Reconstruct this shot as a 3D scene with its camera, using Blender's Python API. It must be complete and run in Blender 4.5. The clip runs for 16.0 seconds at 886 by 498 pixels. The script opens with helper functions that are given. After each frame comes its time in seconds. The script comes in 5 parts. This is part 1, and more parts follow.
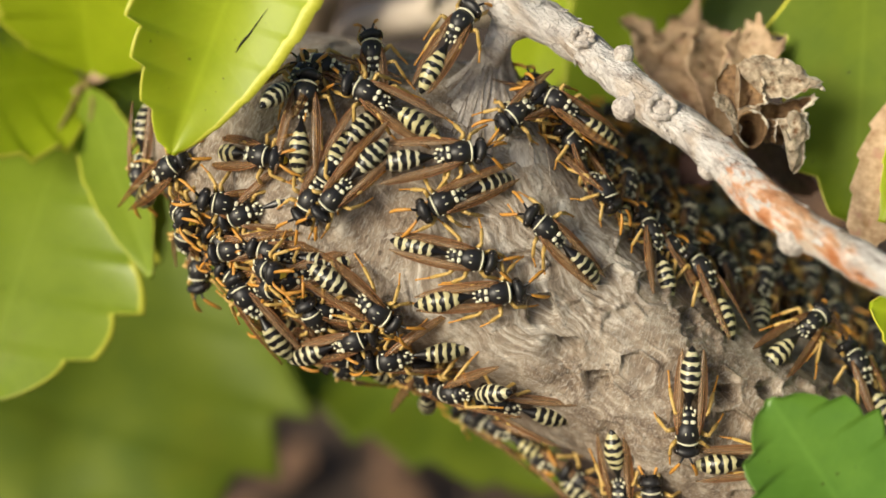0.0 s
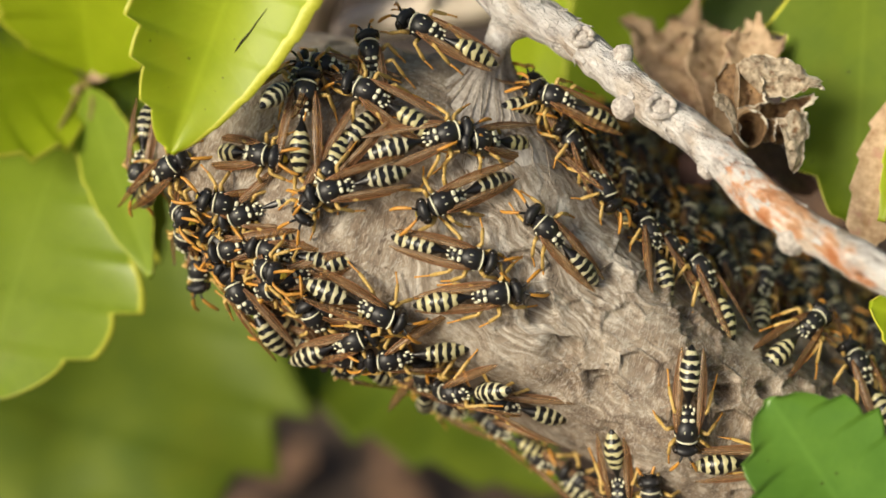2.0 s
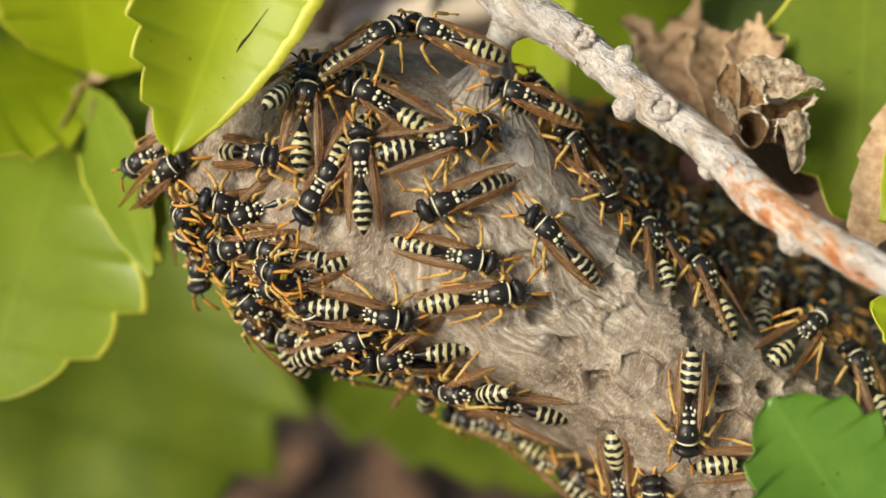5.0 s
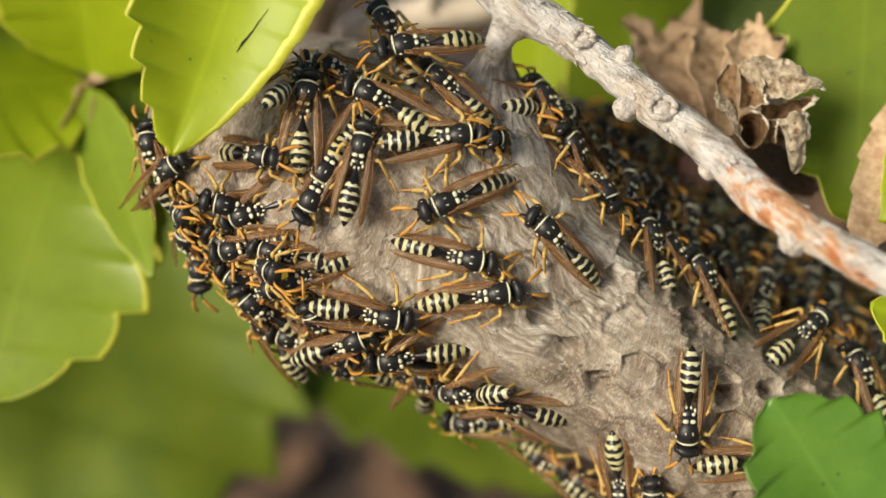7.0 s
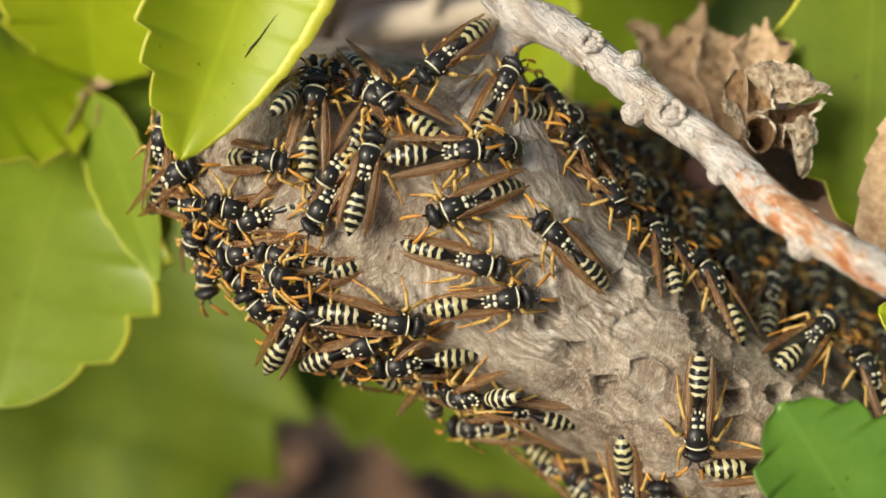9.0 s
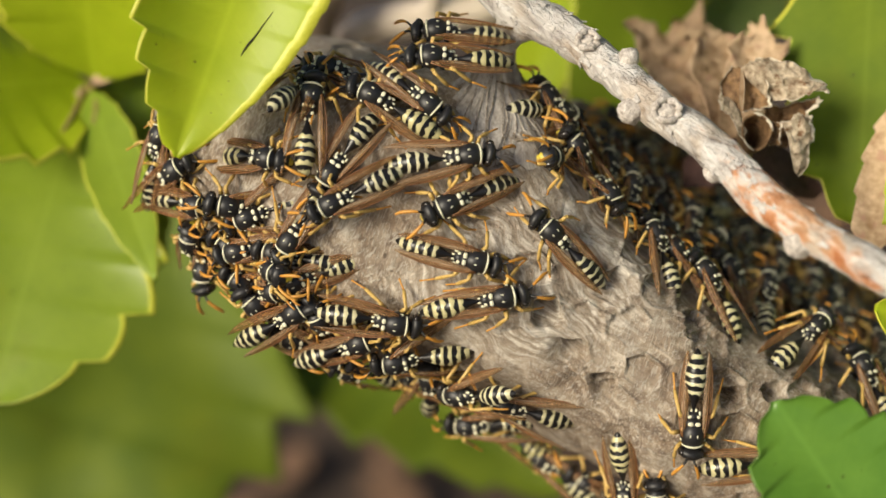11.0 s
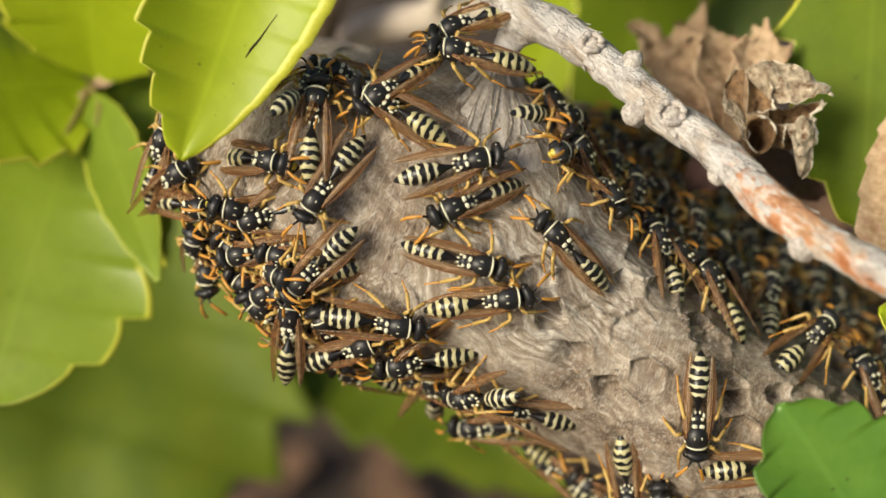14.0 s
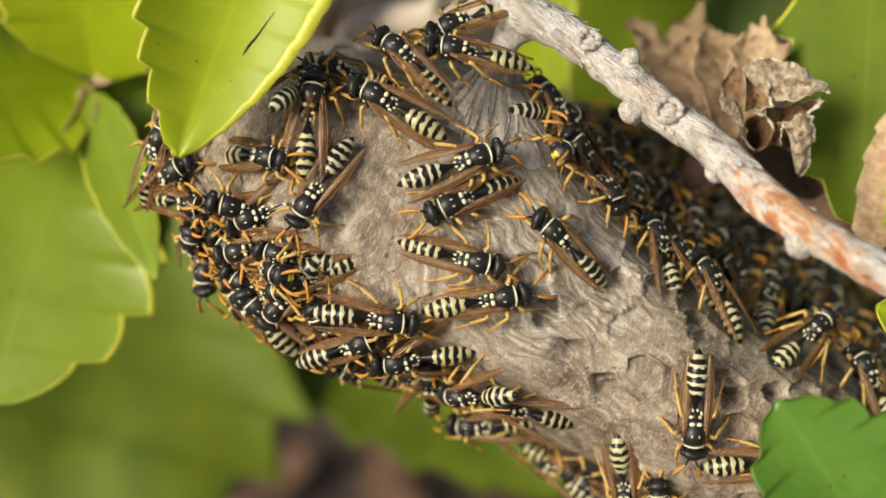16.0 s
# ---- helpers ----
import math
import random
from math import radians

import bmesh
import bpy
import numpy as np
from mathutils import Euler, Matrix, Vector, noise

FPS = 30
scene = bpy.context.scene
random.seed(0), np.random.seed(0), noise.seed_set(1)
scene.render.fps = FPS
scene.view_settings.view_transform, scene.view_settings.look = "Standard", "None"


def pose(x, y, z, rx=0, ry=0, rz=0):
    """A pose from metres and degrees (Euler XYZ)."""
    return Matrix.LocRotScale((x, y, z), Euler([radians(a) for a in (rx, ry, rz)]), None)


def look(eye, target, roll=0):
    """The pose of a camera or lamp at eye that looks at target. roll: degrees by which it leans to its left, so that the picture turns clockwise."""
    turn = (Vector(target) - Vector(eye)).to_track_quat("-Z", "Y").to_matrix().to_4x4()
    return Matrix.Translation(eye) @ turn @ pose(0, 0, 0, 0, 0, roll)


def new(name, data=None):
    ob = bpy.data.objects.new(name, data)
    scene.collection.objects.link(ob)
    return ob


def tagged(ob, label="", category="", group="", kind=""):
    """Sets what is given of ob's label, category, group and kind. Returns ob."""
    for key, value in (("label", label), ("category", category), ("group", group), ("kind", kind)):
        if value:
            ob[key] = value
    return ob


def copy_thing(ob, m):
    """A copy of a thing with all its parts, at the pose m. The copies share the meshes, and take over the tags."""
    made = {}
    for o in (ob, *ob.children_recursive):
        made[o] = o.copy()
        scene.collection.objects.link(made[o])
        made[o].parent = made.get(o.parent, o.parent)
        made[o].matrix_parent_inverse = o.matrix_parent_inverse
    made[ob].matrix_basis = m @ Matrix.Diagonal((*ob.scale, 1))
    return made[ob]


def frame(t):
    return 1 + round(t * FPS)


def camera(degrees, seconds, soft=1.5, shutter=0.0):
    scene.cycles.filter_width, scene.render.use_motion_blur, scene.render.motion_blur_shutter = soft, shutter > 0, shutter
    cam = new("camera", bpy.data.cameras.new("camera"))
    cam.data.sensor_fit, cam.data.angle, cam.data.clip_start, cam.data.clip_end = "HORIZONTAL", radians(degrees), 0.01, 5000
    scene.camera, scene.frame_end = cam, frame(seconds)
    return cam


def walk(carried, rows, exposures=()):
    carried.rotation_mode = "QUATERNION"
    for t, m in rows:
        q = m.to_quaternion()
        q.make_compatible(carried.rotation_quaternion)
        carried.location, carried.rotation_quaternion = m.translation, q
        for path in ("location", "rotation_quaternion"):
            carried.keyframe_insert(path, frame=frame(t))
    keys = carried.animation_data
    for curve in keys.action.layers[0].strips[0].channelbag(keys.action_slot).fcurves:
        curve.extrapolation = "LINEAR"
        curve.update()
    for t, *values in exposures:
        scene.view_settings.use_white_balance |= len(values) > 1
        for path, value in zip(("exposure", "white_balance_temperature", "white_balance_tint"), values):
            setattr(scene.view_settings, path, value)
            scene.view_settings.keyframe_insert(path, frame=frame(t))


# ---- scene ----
MM = 0.001
# The shrub's frame, in mm: x to the right, y away from the viewer, z up, leaning 25 degrees; the front of the nest is near its origin.
FRAME = Matrix.Translation((0, 0, 0.45)) @ Matrix.Rotation(radians(-25), 4, "X")

# ---- camera ----
cam = camera(36.0, 16.0, soft=1.6, shutter=0.5)
cam.data.dof.use_dof = True
cam.data.dof.focus_distance = 0.166
cam.data.dof.aperture_fstop = 10.5
# seconds, sideways and upward sway in mm, yaw, pitch and roll in degrees
SWAY = [
    (0.0, 0.00, 0.00, 0.000, 0.000, 0.000),
    (0.5, -0.10, 0.02, -0.024, -0.006, -0.045),
    (1.0, -0.16, 0.03, -0.039, -0.006, -0.036),
    (1.5, -0.20, 0.03, -0.048, -0.009, -0.042),
    (2.0, 0.17, -0.07, 0.037, -0.002, -0.005),
    (2.5, -0.23, 0.16, -0.023, -0.029, -0.034),
    (3.0, -0.88, 0.38, -0.130, -0.050, -0.036),
    (3.5, -0.19, -0.09, -0.011, 0.052, -0.059),
    (4.0, 0.17, -0.12, 0.037, 0.015, -0.021),
    (6.5, -0.50, -0.08, -0.077, 0.059, -0.035),
    (7.0, -0.13, -0.13, -0.014, 0.052, -0.011),
    (7.5, -1.84, 0.62, -0.446, -0.127, -0.126),
    (8.0, -1.40, 0.13, -0.147, 0.129, -0.010),
    (8.5, -1.07, 0.05, -0.133, 0.078, -0.007),
    (9.0, -1.66, -0.02, -0.193, 0.218, 0.035),
    (11.5, -0.96, 0.12, -0.130, 0.053, 0.013),
    (12.0, -1.21, 0.19, -0.187, 0.034, 0.011),
    (12.5, -2.08, 0.61, -0.309, -0.004, 0.002),
    (13.0, -1.69, 0.53, -0.245, -0.005, -0.007),
    (13.5, -1.60, 0.14, -0.179, 0.139, -0.021),
    (14.0, -1.76, 0.28, -0.213, 0.125, -0.008),
    (14.5, -2.35, 0.36, -0.328, 0.092, 0.030),
    (15.0, -1.86, 0.08, -0.292, 0.120, 0.115),
    (15.5, -1.61, 0.37, -0.229, 0.030, -0.036),
    (16.0, -1.37, -0.31, -0.190, 0.220, -0.019),
]
walk(cam, [(t, FRAME @ pose(sx * MM, -0.166, sz * MM, 90 + pitch, roll, yaw)) for t, sx, sz, yaw, pitch, roll in SWAY])

# ---- light ----
world = bpy.data.worlds.new("sky")
scene.world = world
world.use_nodes = True
sky = world.node_tree.nodes.new("ShaderNodeTexSky")
sky.sky_type, sky.sun_disc = "NISHITA", False
sky.sun_elevation, sky.sun_rotation = radians(27), radians(227)
sky.air_density, sky.dust_density = 1.0, 3.0
background = world.node_tree.nodes["Background"]
background.inputs["Strength"].default_value = 0.09
world.node_tree.links.new(sky.outputs[0], background.inputs["Color"])
sun = new("sun", bpy.data.lights.new("sun", "SUN"))
sun.data.energy, sun.data.angle, sun.data.color = 3.5, radians(25), (1.0, 0.915, 0.72)
sun.matrix_world = look((-0.67, -0.63, 0.46), (0, 0, 0))
scene.view_settings.exposure = 0.0

# ---- materials ----


def nodes_of(name, roughness=0.5):
    m = bpy.data.materials.new(name)
    m.use_nodes = True
    tree = m.node_tree
    bsdf = tree.nodes["Principled BSDF"]
    bsdf.inputs["Roughness"].default_value = roughness
    return m, tree, bsdf


def add(tree, kind, **settings):
    node = tree.nodes.new(kind)
    for key, value in settings.items():
        if key in node.inputs:
            node.inputs[key].default_value = value
        else:
            setattr(node, key, value)
    return node


def calc(tree, operation, a, b=None, c=None):
    node = tree.nodes.new("ShaderNodeMath")
    node.operation = operation
    for i, value in enumerate((a, b, c)):
        if value is None:
            continue
        if isinstance(value, (int, float)):
            node.inputs[i].default_value = value
        else:
            tree.links.new(value, node.inputs[i])
    return node.outputs[0]


def ramp(tree, factor, stops):
    node = tree.nodes.new("ShaderNodeValToRGB")
    while len(node.color_ramp.elements) < len(stops):
        node.color_ramp.elements.new(0.5)
    for element, (place, colour) in zip(node.color_ramp.elements, stops):
        element.position, element.color = place, (*colour, 1)
    tree.links.new(factor, node.inputs[0])
    return node.outputs[0]


def blend(tree, factor, a, b, kind="MIX"):
    node = tree.nodes.new("ShaderNodeMix")
    node.data_type, node.blend_type = "RGBA", kind
    for socket, value in ((0, factor), (6, a), (7, b)):
        if isinstance(value, (int, float)):
            node.inputs[socket].default_value = value
        elif isinstance(value, tuple):
            node.inputs[socket].default_value = (*value, 1)
        else:
            tree.links.new(value, node.inputs[socket])
    return node.outputs[2]


def grain(tree, per_mm, stretch=(1, 1, 1), detail=4, source="Object", turn=0.0):
    place = tree.nodes.new("ShaderNodeTexCoord")
    turned = add(tree, "ShaderNodeMapping")
    turned.inputs["Rotation"].default_value = (0, radians(turn), 0)
    tree.links.new(place.outputs[source], turned.inputs[0])
    scaled = add(tree, "ShaderNodeMapping")
    scaled.inputs["Scale"].default_value = stretch
    tree.links.new(turned.outputs[0], scaled.inputs[0])
    node = add(tree, "ShaderNodeTexNoise", Scale=per_mm * 1000, Detail=detail, Roughness=0.6)
    tree.links.new(scaled.outputs[0], node.inputs["Vector"])
    return node.outputs["Fac"]


def bumped(tree, bsdf, height, strength, mm):
    node = add(tree, "ShaderNodeBump", Strength=strength, Distance=mm * MM)
    tree.links.new(height, node.inputs["Height"])
    tree.links.new(node.outputs[0], bsdf.inputs["Normal"])


def plain(name, dark, light, roughness, per_mm=1.0, bump=0.3, mm=0.1, stretch=(1, 1, 1), spots=None):
    """A mottled surface between two colours, with fine relief."""
    m, tree, bsdf = nodes_of(name, roughness)
    fine, coarse = grain(tree, per_mm * 4, stretch), grain(tree, per_mm, stretch)
    mixed = calc(tree, "ADD", calc(tree, "MULTIPLY", fine, 0.45), calc(tree, "MULTIPLY", coarse, 0.55))
    colour = ramp(tree, mixed, ((0.3, dark), (0.7, light)))
    if spots:
        mask = ramp(tree, grain(tree, per_mm * 1.7, source="Object"), ((0.58, (0, 0, 0)), (0.68, (1, 1, 1))))
        colour = blend(tree, mask, colour, spots)
    tree.links.new(colour, bsdf.inputs["Base Color"])
    bumped(tree, bsdf, mixed, bump, mm)
    return m


def leaf_material(name, dark, light, rim=0.0, gloss=0.35, thin=0.35):
    """Leathery leaf skin: a paler midrib, fine side veins, mottling, some light coming through."""
    m, tree, bsdf = nodes_of(name, gloss)
    place = tree.nodes.new("ShaderNodeTexCoord")
    split = tree.nodes.new("ShaderNodeSeparateXYZ")
    tree.links.new(place.outputs["Object"], split.inputs[0])
    x, y = split.outputs[0], split.outputs[1]
    side = calc(tree, "ABSOLUTE", x)
    mid = calc(tree, "SUBTRACT", 1.0, calc(tree, "MULTIPLY", side, 1600.0))
    mid = calc(tree, "MAXIMUM", mid, 0.0)
    along = calc(tree, "SUBTRACT", y, calc(tree, "MULTIPLY", side, 0.75))
    wave = calc(tree, "SINE", calc(tree, "ADD", calc(tree, "MULTIPLY", along, 1500.0), calc(tree, "MULTIPLY", grain(tree, 0.12), 5.0)))
    vein = calc(tree, "POWER", calc(tree, "MAXIMUM", wave, 0.0), 14.0)
    net = grain(tree, 1.4, detail=6)
    mottle = grain(tree, 0.07)
    colour = ramp(tree, mottle, ((0.3, dark), (0.7, light)))
    blush = ramp(tree, grain(tree, 0.045, detail=3), ((0.55, (0, 0, 0)), (0.72, (1, 1, 1))))
    colour = blend(tree, calc(tree, "MULTIPLY", blush, 0.35), colour, (light[0] * 1.15, light[1] * 0.85, light[2]))
    colour = blend(tree, calc(tree, "MULTIPLY", net, 0.25), colour, dark)
    pale = tuple(min(1.0, c * 1.25 + 0.02) for c in light)
    colour = blend(tree, calc(tree, "MULTIPLY", vein, 0.04), colour, pale)
    colour = blend(tree, calc(tree, "MULTIPLY", mid, 0.22), colour, pale)
    specks = ramp(tree, grain(tree, 0.9, detail=1), ((0.745, (0, 0, 0)), (0.775, (1, 1, 1))))
    colour = blend(tree, calc(tree, "MULTIPLY", specks, 0.5), colour, (0.05, 0.035, 0.012))
    tree.links.new(colour, bsdf.inputs["Base Color"])
    bsdf.inputs["Specular IOR Level"].default_value = 0.4
    height = calc(tree, "SUBTRACT", calc(tree, "MULTIPLY", net, 0.25), calc(tree, "ADD", calc(tree, "MULTIPLY", vein, 0.10), calc(tree, "MULTIPLY", mid, 0.1)))
    bumped(tree, bsdf, height, 0.35, 0.15)
    lit = add(tree, "ShaderNodeBsdfTranslucent")
    tree.links.new(colour, lit.inputs["Color"])
    both = add(tree, "ShaderNodeMixShader")
    both.inputs[0].default_value = thin
    tree.links.new(bsdf.outputs[0], both.inputs[1])
    tree.links.new(lit.outputs[0], both.inputs[2])
    tree.links.new(both.outputs[0], tree.nodes["Material Output"].inputs["Surface"])
    return m


def gaster_material():
    """Black shell with a cream band along the hind edge of each ring, its front edge wavy."""
    m, tree, bsdf = nodes_of("banded_shell", 0.3)
    place = tree.nodes.new("ShaderNodeTexCoord")
    split = tree.nodes.new("ShaderNodeSeparateXYZ")
    tree.links.new(place.outputs["Object"], split.inputs[0])
    x, y, z = split.outputs
    back = calc(tree, "MULTIPLY", y, -1000.0)
    across = calc(tree, "ABSOLUTE", calc(tree, "ARCTAN2", x, z))
    ring = calc(tree, "DIVIDE", calc(tree, "SUBTRACT", back, 1.80), 1.15)
    inside = calc(tree, "FRACT", ring)
    notch = calc(tree, "MULTIPLY", calc(tree, "COSINE", calc(tree, "MULTIPLY", across, 4.6)), 0.10)
    rand = tree.nodes.new("ShaderNodeObjectInfo").outputs["Random"]
    edge = calc(tree, "ADD", calc(tree, "ADD", notch, 0.47), calc(tree, "ADD", calc(tree, "MULTIPLY", rand, 0.16), calc(tree, "MULTIPLY", calc(tree, "SUBTRACT", grain(tree, 0.7, detail=2), 0.5), 0.5)))
    band = calc(tree, "MULTIPLY", calc(tree, "GREATER_THAN", inside, edge), calc(tree, "GREATER_THAN", back, 1.9))
    cream = blend(tree, rand, (0.66, 0.60, 0.30), (0.74, 0.70, 0.46))
    colour = blend(tree, band, (0.012, 0.011, 0.012), cream)
    fine = grain(tree, 5.0)
    colour = blend(tree, calc(tree, "MULTIPLY", fine, 0.25), colour, (0.03, 0.02, 0.01), "MULTIPLY")
    tree.links.new(colour, bsdf.inputs["Base Color"])
    bumped(tree, bsdf, fine, 0.15, 0.04)
    return m


def wing_material():
    """Smoky brown film, half see-through, streaked lengthwise."""
    m, tree, bsdf = nodes_of("wing_film", 0.28)
    streak = grain(tree, 1.6, (1, 0.10, 1))
    colour = ramp(tree, streak, ((0.34, (0.15, 0.072, 0.026)), (0.50, (0.33, 0.19, 0.085)), (0.66, (0.62, 0.46, 0.30))))
    rand = tree.nodes.new("ShaderNodeObjectInfo").outputs["Random"]
    colour = blend(tree, calc(tree, "MULTIPLY", rand, 0.55), colour, (0.40, 0.29, 0.19))
    blotch = grain(tree, 0.5, detail=3)
    tree.links.new(colour, bsdf.inputs["Base Color"])
    bumped(tree, bsdf, streak, 0.3, 0.06)
    clear = add(tree, "ShaderNodeBsdfTransparent", Color=(0.92, 0.82, 0.66, 1))
    both = add(tree, "ShaderNodeMixShader")
    cover = ramp(tree, streak, ((0.36, (0.60, 0.60, 0.60)), (0.5, (0.36, 0.36, 0.36)), (0.64, (0.46, 0.46, 0.46))))
    cover = calc(tree, "MULTIPLY", cover, calc(tree, "ADD", calc(tree, "MULTIPLY", rand, 0.55), calc(tree, "ADD", calc(tree, "MULTIPLY", blotch, 0.7), 0.25)))
    tree.links.new(cover, both.inputs[0])
    tree.links.new(clear.outputs[0], both.inputs[1])
    tree.links.new(bsdf.outputs[0], both.inputs[2])
    tree.links.new(both.outputs[0], tree.nodes["Material Output"].inputs["Surface"])
    return m


def paper_material():
    """Grey-buff chewed-wood paper: wavering fibres, pale scuffed ridges, browner stains."""
    m, tree, bsdf = nodes_of("nest_paper", 0.85)
    place = tree.nodes.new("ShaderNodeTexCoord")
    bent = add(tree, "ShaderNodeTexNoise", Scale=90.0, Detail=2.0)
    tree.links.new(place.outputs["Object"], bent.inputs["Vector"])
    moved = add(tree, "ShaderNodeVectorMath", operation="MULTIPLY_ADD")
    moved.inputs[1].default_value = (0.012, 0.012, 0.012)
    tree.links.new(bent.outputs["Color"], moved.inputs[0])
    tree.links.new(place.outputs["Object"], moved.inputs[2])
    aimed = add(tree, "ShaderNodeMapping")
    aimed.inputs["Rotation"].default_value = (0, radians(-52), 0)
    tree.links.new(moved.outputs[0], aimed.inputs[0])
    turned = add(tree, "ShaderNodeMapping")
    turned.inputs["Scale"].default_value = (0.6, 0.9, 1.1)
    tree.links.new(aimed.outputs[0], turned.inputs[0])
    fibres = add(tree, "ShaderNodeTexNoise", Scale=620.0, Detail=8.0, Roughness=0.66)
    tree.links.new(turned.outputs[0], fibres.inputs["Vector"])
    streak = fibres.outputs["Fac"]
    patch, blotch, fine = grain(tree, 0.16, detail=4), grain(tree, 0.45, detail=5), grain(tree, 3.0, detail=4)
    colour = ramp(tree, streak, ((0.30, (0.13, 0.095, 0.078)), (0.43, (0.28, 0.225, 0.175)), (0.55, (0.405, 0.345, 0.275)), (0.66, (0.76, 0.70, 0.61))))
    colour = blend(tree, 0.85, colour, ramp(tree, patch, ((0.34, (0.55, 0.43, 0.33)), (0.52, (0.92, 0.88, 0.84)), (0.66, (1, 1, 1)))), "MULTIPLY")
    colour = blend(tree, 0.75, colour, ramp(tree, blotch, ((0.38, (0.50, 0.41, 0.34)), (0.47, (0.92, 0.88, 0.84)), (0.58, (1, 1, 1)))), "MULTIPLY")
    colour = blend(tree, calc(tree, "MULTIPLY", fine, 0.35), colour, (0.37, 0.305, 0.235))
    hair = ramp(tree, grain(tree, 1.9, (0.30, 1, 1), 4, turn=32), ((0.57, (0, 0, 0)), (0.64, (1, 1, 1))))
    colour = blend(tree, calc(tree, "MULTIPLY", hair, 0.42), colour, (0.76, 0.71, 0.63))
    thread = ramp(tree, grain(tree, 1.5, (0.30, 1, 1), 4, turn=-50), ((0.34, (1, 1, 1)), (0.41, (0, 0, 0))))
    colour = blend(tree, calc(tree, "MULTIPLY", thread, 0.5), colour, (0.13, 0.095, 0.07))
    wisp = ramp(tree, grain(tree, 4.2, (0.16, 1, 1), 5, turn=70), ((0.50, (0, 0, 0)), (0.62, (1, 1, 1))))
    colour = blend(tree, calc(tree, "MULTIPLY", wisp, 0.35), colour, (0.81, 0.75, 0.66))
    # long silky strands drawn down from the foot of the stalk
    split = tree.nodes.new("ShaderNodeSeparateXYZ")
    tree.links.new(moved.outputs[0], split.inputs[0])
    wide = calc(tree, "POWER", calc(tree, "ABSOLUTE", calc(tree, "MULTIPLY", calc(tree, "SUBTRACT", split.outputs[0], 0.018), 62.0)), 2.0)
    tall = calc(tree, "POWER", calc(tree, "ABSOLUTE", calc(tree, "MULTIPLY", calc(tree, "SUBTRACT", split.outputs[2], 0.010), 55.0)), 2.0)
    silky = calc(tree, "SUBTRACT", calc(tree, "ADD", 0.75, calc(tree, "MULTIPLY", patch, 0.9)), calc(tree, "ADD", wide, tall))
    silky = ramp(tree, silky, ((0.0, (0, 0, 0)), (0.5, (1, 1, 1))))
    drawn = add(tree, "ShaderNodeMapping")
    drawn.inputs["Scale"].default_value = (0.10, 0.7, 1.0)
    tree.links.new(aimed.outputs[0], drawn.inputs[0])
    strands = add(tree, "ShaderNodeTexNoise", Scale=1300.0, Detail=7.0, Roughness=0.62)
    tree.links.new(drawn.outputs[0], strands.inputs["Vector"])
    strand = strands.outputs["Fac"]
    tone = ramp(tree, strand, ((0.34, (0.17, 0.125, 0.09)), (0.45, (0.33, 0.27, 0.21)), (0.53, (0.50, 0.44, 0.37)), (0.64, (0.84, 0.79, 0.71))))
    colour = blend(tree, calc(tree, "MULTIPLY", silky, 0.72), colour, tone)
    dots = ramp(tree, grain(tree, 0.8, detail=1), ((0.73, (0, 0, 0)), (0.77, (1, 1, 1))))
    colour = blend(tree, calc(tree, "MULTIPLY", dots, 0.7), colour, (0.07, 0.05, 0.035))
    tree.links.new(colour, bsdf.inputs["Base Color"])
    height = calc(tree, "ADD", calc(tree, "ADD", streak, blotch), calc(tree, "MULTIPLY", fine, 0.35))
    bumped(tree, bsdf, calc(tree, "ADD", calc(tree, "ADD", height, calc(tree, "MULTIPLY", calc(tree, "MULTIPLY", strand, silky), 1.5)), calc(tree, "MULTIPLY", calc(tree, "ADD", hair, wisp), 0.35)), 0.55, 0.45)
    return m


